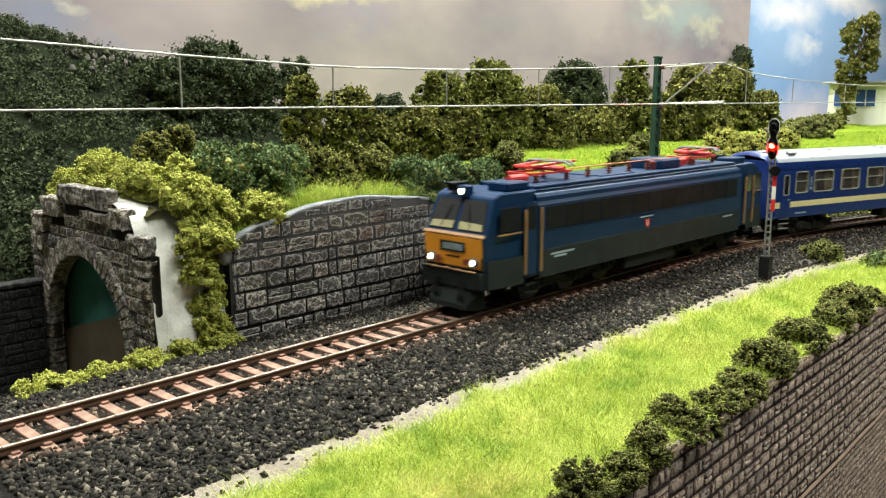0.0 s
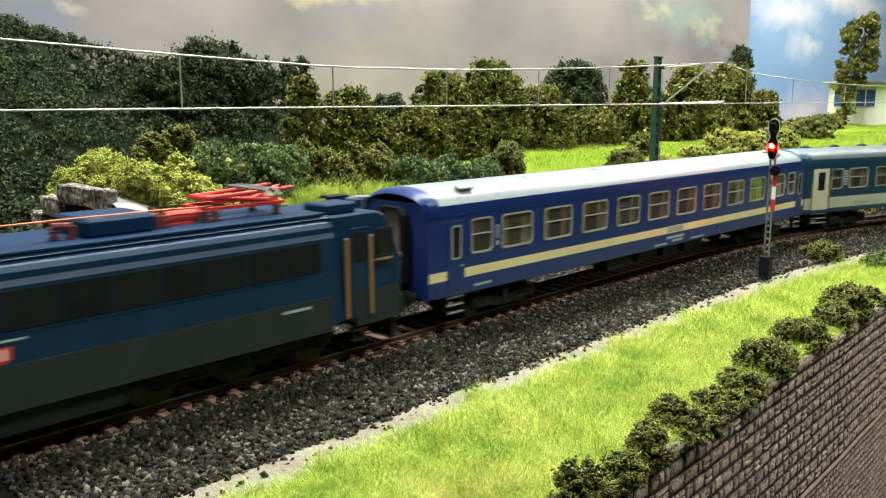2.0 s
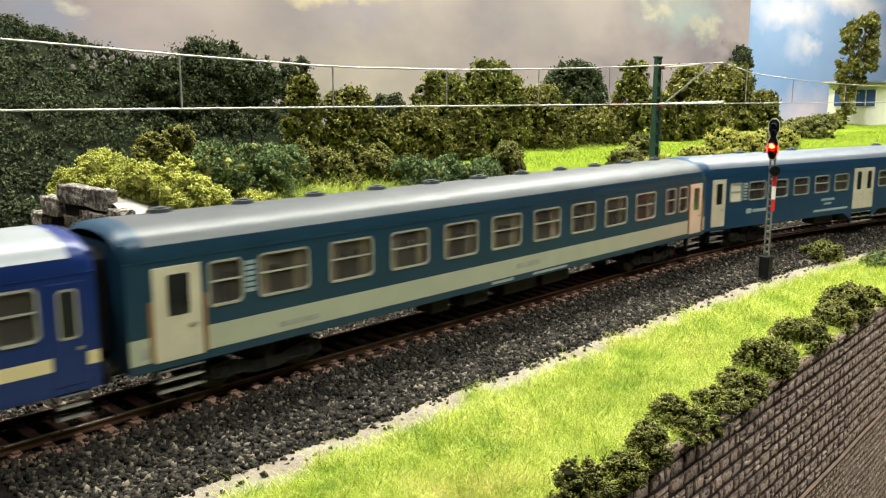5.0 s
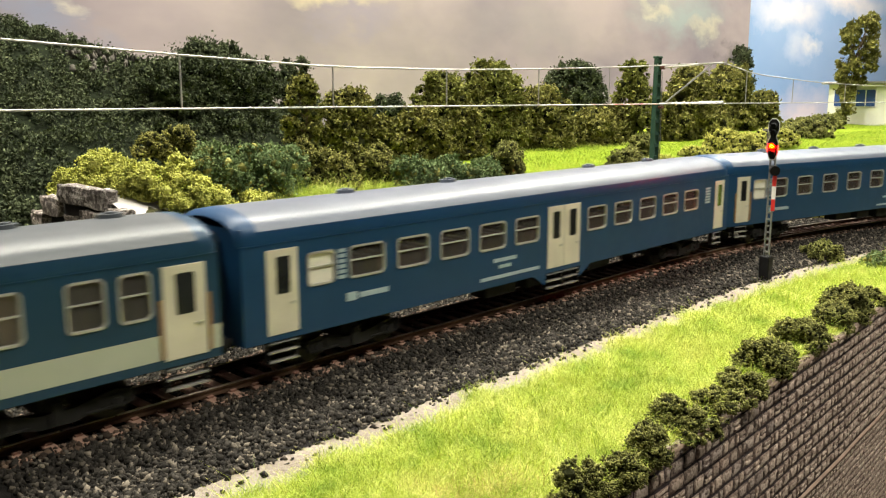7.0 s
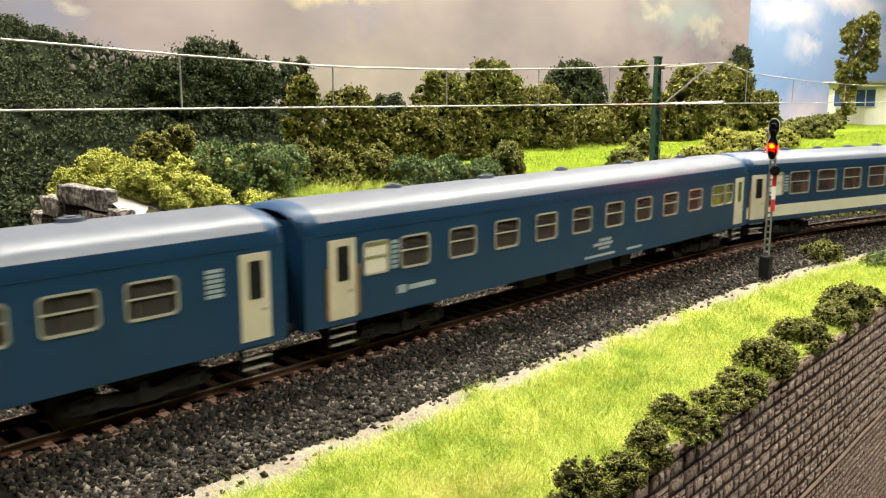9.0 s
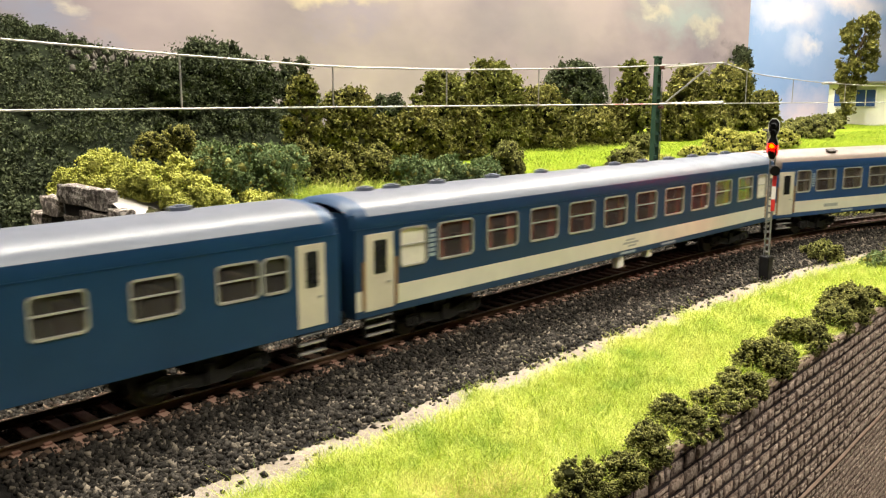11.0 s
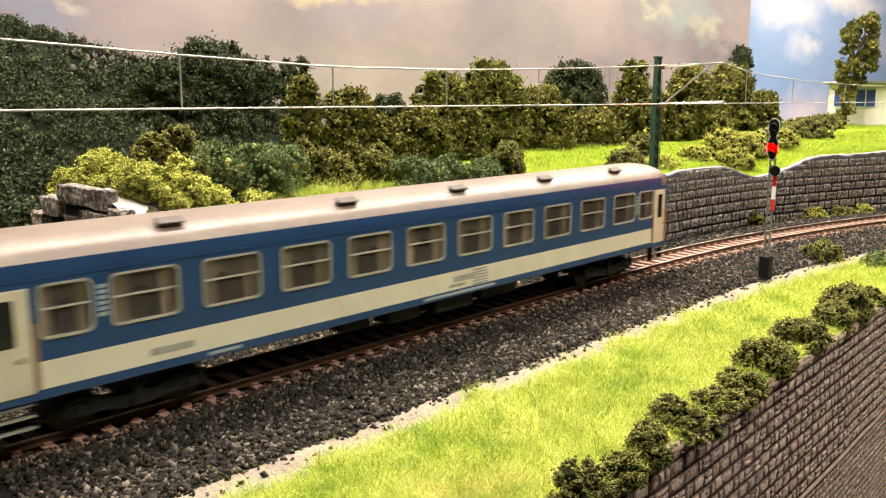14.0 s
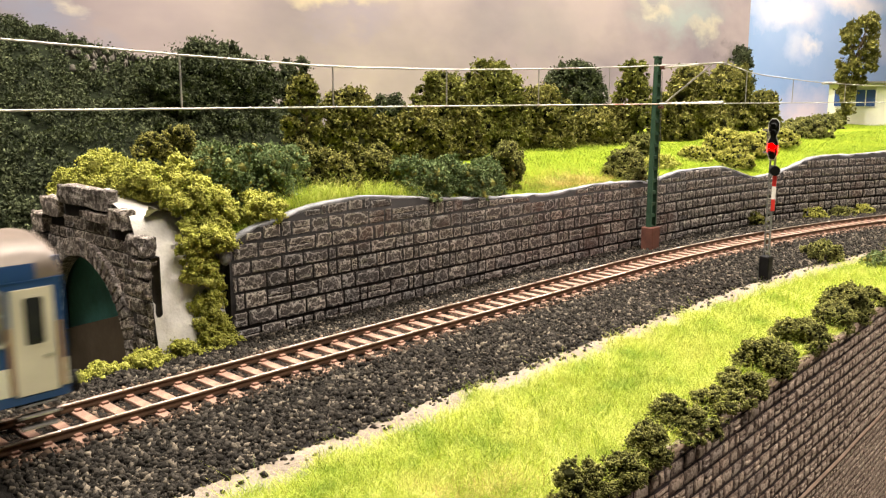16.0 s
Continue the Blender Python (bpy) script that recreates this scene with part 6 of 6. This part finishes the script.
            wire_path(bm, [(X(-115), y, 12.5), (X(-116.5), y, 11.0), (X(-117.2), y, 7.5), (X(-116.6), y * 0.9, 5.6)], 0.45, 6)
            part("brake_hose", bm, M_RUBBER, cab, "black hanging brake hose")
        bm = bmesh.new()
        for k in range(4):
            rod(bm, (X(-113.6), -9 + 6 * k, 16.4), (X(-115.6), -9 + 6 * k, 16.4), 0.3, 6)
        rod(bm, (X(-115.6), -12.5, 16.4), (X(-115.6), 12.5, 16.4), 0.3, 6)
        part("front_rail", bm, M_RAILBROWN, cab, "thin rail across the front")
    for s in (-1, 1):
        y = s * 16.95
        part("skirt", boxes((-84, 84, y - 0.12, y + 0.12, 10.4, 21.0), bevel=0.1), M_LOCOGREY, c, "grey painted lower body band")
        for k in range(13):
            x = -80.4 + 160.8 * k / 13
            g = part("grille", boxes((x, x + 12.0, y - 0.14, y + 0.14, 28.6, 37.4), bevel=0.1), M_GRILLE if k % 2 else M_GRILLE_B, c, "dark ventilation grille panel")
        part("trim_strip", boxes((-81, 81, y - 0.2, y + 0.2, 27.9, 28.3)), M_LOCO, c)
        bm = bmesh.new()
        prism(bm, [(-8.6, 25.2), (-8.6, 22.6), (-7.0, 21.4), (-5.4, 22.6), (-5.4, 25.2)], y - 0.25, y + 0.25)
        part("crest", bm, M_RED, c, "small red shield")
        part("crest_band", boxes((-7.4, -6.6, y - 0.3, y + 0.3, 22.4, 24.8)), M_WHITE, c)
        part("nameplate", boxes((-13, -2, y - 0.2, y + 0.2, 26.3, 26.8)), M_LETTER, c, "thin pale plate")
        for dx, w, zz in ((-77, 15, 18.4), (-75, 8, 17.2), (66, 10, 18.6)):
            part("lettering", boxes((dx, dx + w, y - 0.2, y + 0.2, zz, zz + 0.8)), M_LETTER, c)
    # roof gear
    for d in (-1, 1):
        x0 = d * 63.0
        p = part("pantograph", boxes((x0 - 13, x0 + 13, -6.5, -5.6, 48.2, 49.1), (x0 - 13, x0 + 13, 5.6, 6.5, 48.2, 49.1), (x0 - 13, x0 - 12, -6.5, 6.5, 48.2, 49.1), (x0 + 12, x0 + 13, -6.5, 6.5, 48.2, 49.1)), M_PANTO, c, "folded red pantograph")
        for sx in (-1, 1):
            for sy in (-1, 1):
                bm = bmesh.new()
                rod(bm, (x0 + sx * 10, sy * 6, 45), (x0 + sx * 10, sy * 6, 48.3), 0.7, 8)
                for k in range(3):
                    rod(bm, (x0 + sx * 10, sy * 6, 45.5 + k), (x0 + sx * 10, sy * 6, 45.9 + k), 1.35, 10)
                part("insulator", bm, M_INSUL, p, "ribbed brown insulator")
        bm = bmesh.new()
        for sy in (-1, 1):
            rod(bm, (x0 + 10, sy * 4.5, 49.3), (x0 - 11, sy * 2.5, 51.2), 0.75, 8, 0.6)
            rod(bm, (x0 - 11, sy * 3.5, 51.3), (x0 + 16, sy * 6.0, 52.6), 0.6, 8, 0.5)
        rod(bm, (x0 - 11, -4, 51.3), (x0 - 11, 4, 51.3), 0.8, 8)
        rod(bm, (x0 + 10, -5, 49.4), (x0 + 10, 5, 49.4), 1.1, 8)
        rod(bm, (x0 + 4, -3, 50.2), (x0 + 17, 3, 52.4), 0.4, 6)
        rod(bm, (x0 + 4, 3, 50.2), (x0 + 17, -3, 52.4), 0.4, 6)
        part("arm", bm, M_PANTO, p, "folded red arms")
        bm = bmesh.new()
        for dx in (-1.6, 1.6):
            wire_path(bm, [(x0 + 6 + dx, -11.5, 51.2), (x0 + 6 + dx, -9, 52.8), (x0 + 6 + dx, 9, 52.8), (x0 + 6 + dx, 11.5, 51.2)], 0.5, 6)
        part("collector_bow", bm, M_GREYMETAL, p, "grey collector bow")
        bm = bmesh.new()
        rod(bm, (x0 - 24, -3.5, 47.2), (x0 - 14, -3.5, 47.2), 1.8, 12)
        rod(bm, (x0 - 15, -3.5, 47.2), (x0 - 9, -3.5, 48.6), 0.6, 8)
        box(bm, x0 - 23, x0 - 16, -5, -2, 45, 46, 0.2)
        part("drive_cylinder", bm, M_PANTO, p, "red pantograph drive cylinder")
    for x in (-38, -22, -6, 10, 38, 50):
        bm = bmesh.new()
        rod(bm, (x, -6, 45), (x, -6, 49.6), 0.6, 8)
        for k in range(3):
            rod(bm, (x, -6, 45.6 + k * 1.1), (x, -6, 46.1 + k * 1.1), 1.4, 10)
        part("insulator", bm, M_INSUL, c, "ribbed brown roof insulator")
    bm = bmesh.new()
    wire_path(bm, [(-50, -6, 49.4), (-38, -6, 49.7), (10, -6, 49.9), (38, -6, 49.8), (50, -6, 49.4)], 0.28, 6)
    part("busbar", bm, M_COPPER, c, "thin copper busbar along the roof")
    part("roof_box", boxes((16, 34, -9.5, 8, 45, 49.8), bevel=0.8), M_LOCO, c, "navy equipment box on the roof")
    part("roof_hatch", boxes((-34, -8, -10.5, 10.5, 45.1, 45.8), bevel=0.2), M_LOCO, c)
    bm = bmesh.new()
    for x in (13.5, 36):
        rod(bm, (x, -7, 45), (x, -7, 48.5), 1.0, 10)
        rod(bm, (x, -7, 48.5), (x - 4, -7, 48.8), 0.8, 8)
    part("switch_gear", bm, M_INSUL, c, "brown roof switch gear")
    part("tank", boxes((-21, 21, -15.2, 15.2, 4.2, 12.2), bevel=0.6), M_UNDER_G, c, "grey-green tank between the bogies")
    part("underframe", boxes((-108, 108, -12, 12, 10.2, 12.4)), M_UNDER, c)
    bogies = [bogie(c, d * 56.0, (-25.0, 0.0, 25.0), 6.9, M_UNDER_G, 32.0) for d in (-1, 1)]
    MOVING.append((c, h, 56.0, bogies))


loco()
WINS_LONG = [(20.5, 10.6)] + [(36.4 + 24.25 * k, 17.0) for k in range(10)] + [(276.5, 9.0)]
coach("royal blue coach with cream stripe and pale grey roof", 299.0, 240.0, M_BLUE_A, M_ROOF_A, (M_CREAM_STRIPE, 17.2, 20.4), WINS_LONG,
      [(8.5, 8.6, "plain"), (288.0, 8.0, "plain")], (25.0, 36.9), [("metal", (22, 270))], M_SEAT,
      [(33.2, 29, 1.6, 5), (33.2, 26.5, 1.6, 1.5), (150, 17.5, 14, 2.6), (150, 14.6, 15, 1.2), (155, 13.0, 9, 1.0), (22, 13.2, 9, 0.9), (140, 12.4, 10, 0.8), (172, 12.4, 12, 0.8), (272, 29, 1.4, 4)], 2)
coach("petrol blue coach with grey-green stripe and grey roof", 299.0, 546.0, M_BLUE_B, M_ROOF_B, (M_GREY_STRIPE, 13.8, 20.2), [(22.4, 10.0)] + [(37.8 + 24.4 * k, 16.8) for k in range(9)] + [(259.5, 9.0), (272.0, 8.0)],
      [(6.8, 13.4, "rails"), (283.0, 12.0, "rails")], (25.0, 36.6), [("disc", tuple(20 + 26 * k for k in range(11)))], M_SEAT,
      [(33.4, 27, 3.2, 9), (44, 15.2, 14, 1.6), (150, 16.0, 14, 2.0), (136, 12.3, 12, 0.9), (160, 12.3, 22, 0.8), (3, 15, 2.4, 3)], 2)
coach("steel blue coach with cream centre double doors", 290.0, 852.0, M_BLUE_C, M_ROOF_C, None, [(21.9, 9.8)] + [(37.4 + 19.7 * k, 14.0) for k in range(5)] + [(162.8 + 20.2 * k, 13.5) for k in range(5)],
      [(7.8, 10.6), (136.0, 10.6), (146.9, 10.6), (275.2, 9.6)], (25.2, 34.6), [("disc", (52, 100, 190, 240))], M_SEAT,
      [(33.0, 25.5, 3.0, 9.5), (36, 18.2, 4.2, 2.6), (41, 18.6, 12, 1.6), (104, 20.2, 13, 1.3), (107, 17.8, 7, 1.2), (97, 14.2, 34, 1.2), (265, 27, 5, 8)], 2, None, (), (0,), (135.6,), (), M_INSIDE_DARK)
coach("steel blue coach with cream end doors and silver roof", 290.0, 1149.0, M_BLUE_C, M_ROOF_C, None, [(22.2, 10.4)] + [(37.6, 12.8)] + [(60.0 + 23.6 * k, 13.2) for k in range(9)] + [(263.2, 8.4)],
      [(8.8, 10.2, "rails"), (274.5, 10.0)], (25.0, 35.0), [("disc", (52, 100, 148, 200, 250))], M_SEAT,
      [(33.8, 25.5, 2.6, 9.5), (36, 17.0, 4.0, 2.6), (41, 17.6, 12, 1.6), (150, 19.6, 9, 1.2), (146, 17.9, 14, 1.2), (150, 16.3, 8, 1.0), (140, 13.4, 22, 1.0), (172, 13.4, 12, 1.0)], 2, None, (), (0,), (), (), M_INSIDE_DARK)
coach("dark petrol blue coach with ivory stripe and silver roof", 299.0, 1446.0, M_BLUE_D, M_ROOF_C, (M_WHITE_STRIPE, 13.8, 20.0), [(18.6, 11.6)] + [(35.6 + 24.3 * k, 17.0) for k in range(10)] + [(277.0, 11.0)],
      [(3.9, 11.8, "rails"), (289.8, 7.6, "rails")], (25.4, 37.6), [("disc", (20, 32, 54, 84, 114, 144, 168, 192, 216, 240, 262, 276))], M_SEATRED,
      [(31.4, 27, 2.8, 9.5), (150, 17.6, 7, 0.8), (148, 16.2, 12, 0.9), (152, 14.9, 6, 0.8), (146, 12.2, 12, 0.9), (180, 12.2, 12, 0.8)], 2, None, (), (0, 11), (), ((146, 5, 6.0), (170, 4, 7.5)), M_INSIDE_RED)
coach("mid blue last coach with ivory stripe and rusty roof", 299.0, 1752.0, M_BLUE_E, M_ROOF_F, (M_WHITE_STRIPE, 13.8, 20.2), [(18.6, 11.8)] + [(35.2 + 24.25 * k, 17.4) for k in range(10)] + [(274.5, 11.8)],
      [(4.0, 12.4, "rails"), (287.6, 9.2, "rails")], (25.2, 37.4), [("box", (54, 112, 162, 212, 262))], M_SEAT,
      [(31.8, 28, 2.4, 8), (272.2, 28, 1.8, 8), (44, 15.6, 12, 1.8), (154, 16.4, 11, 2.0), (152, 14.8, 8, 1.0), (164, 14.0, 8, 6.0), (140, 12.2, 36, 0.9), (60, 12.2, 10, 0.8)], 2, M_ROOF_F)

# ---- what moves ----
NOSE = [(0.0, 227.0), (1.5, 26.0), (4.2, -345.0), (7.0, -728.0), (9.0, -1004.0), (11.4, -1337.0), (14.0, -1699.0), (16.0, -1974.0)]


def nose(t):
    return float(np.interp(t, [a for a, _ in NOSE], [b for _, b in NOSE]))


def motions():
    for ob, off, half, bogies in MOVING:
        rows, turns = [], [[], []]
        for i in range(65):
            t = 0.25 * i
            s = nose(t) + off
            a, b = on_track(s - half), on_track(s + half)
            d = b - a
            yaw = math.atan2(d.y, d.x)
            rows.append((t, Matrix.Translation((a + b) / 2 * MM) @ Matrix.Rotation(yaw, 4, "Z")))
            for k, sd in enumerate((-1, 1)):
                turns[k].append((t, Matrix.Translation((sd * d.length / 2 * MM, 0, 0)) @ Matrix.Rotation(heading(s + sd * half) - yaw, 4, "Z")))
        walk(ob, rows)
        for (bg, sets, r), tr in zip(bogies, turns):
            walk(bg, tr)
            for w in sets:
                x, z = w.matrix_basis.translation.x, r * MM
                walk(w, [(i / 30.0, Matrix.Translation((x, 0, z)) @ Matrix.Rotation((nose(i / 30.0) - nose(0)) / r, 4, "Y")) for i in range(481)])


motions()
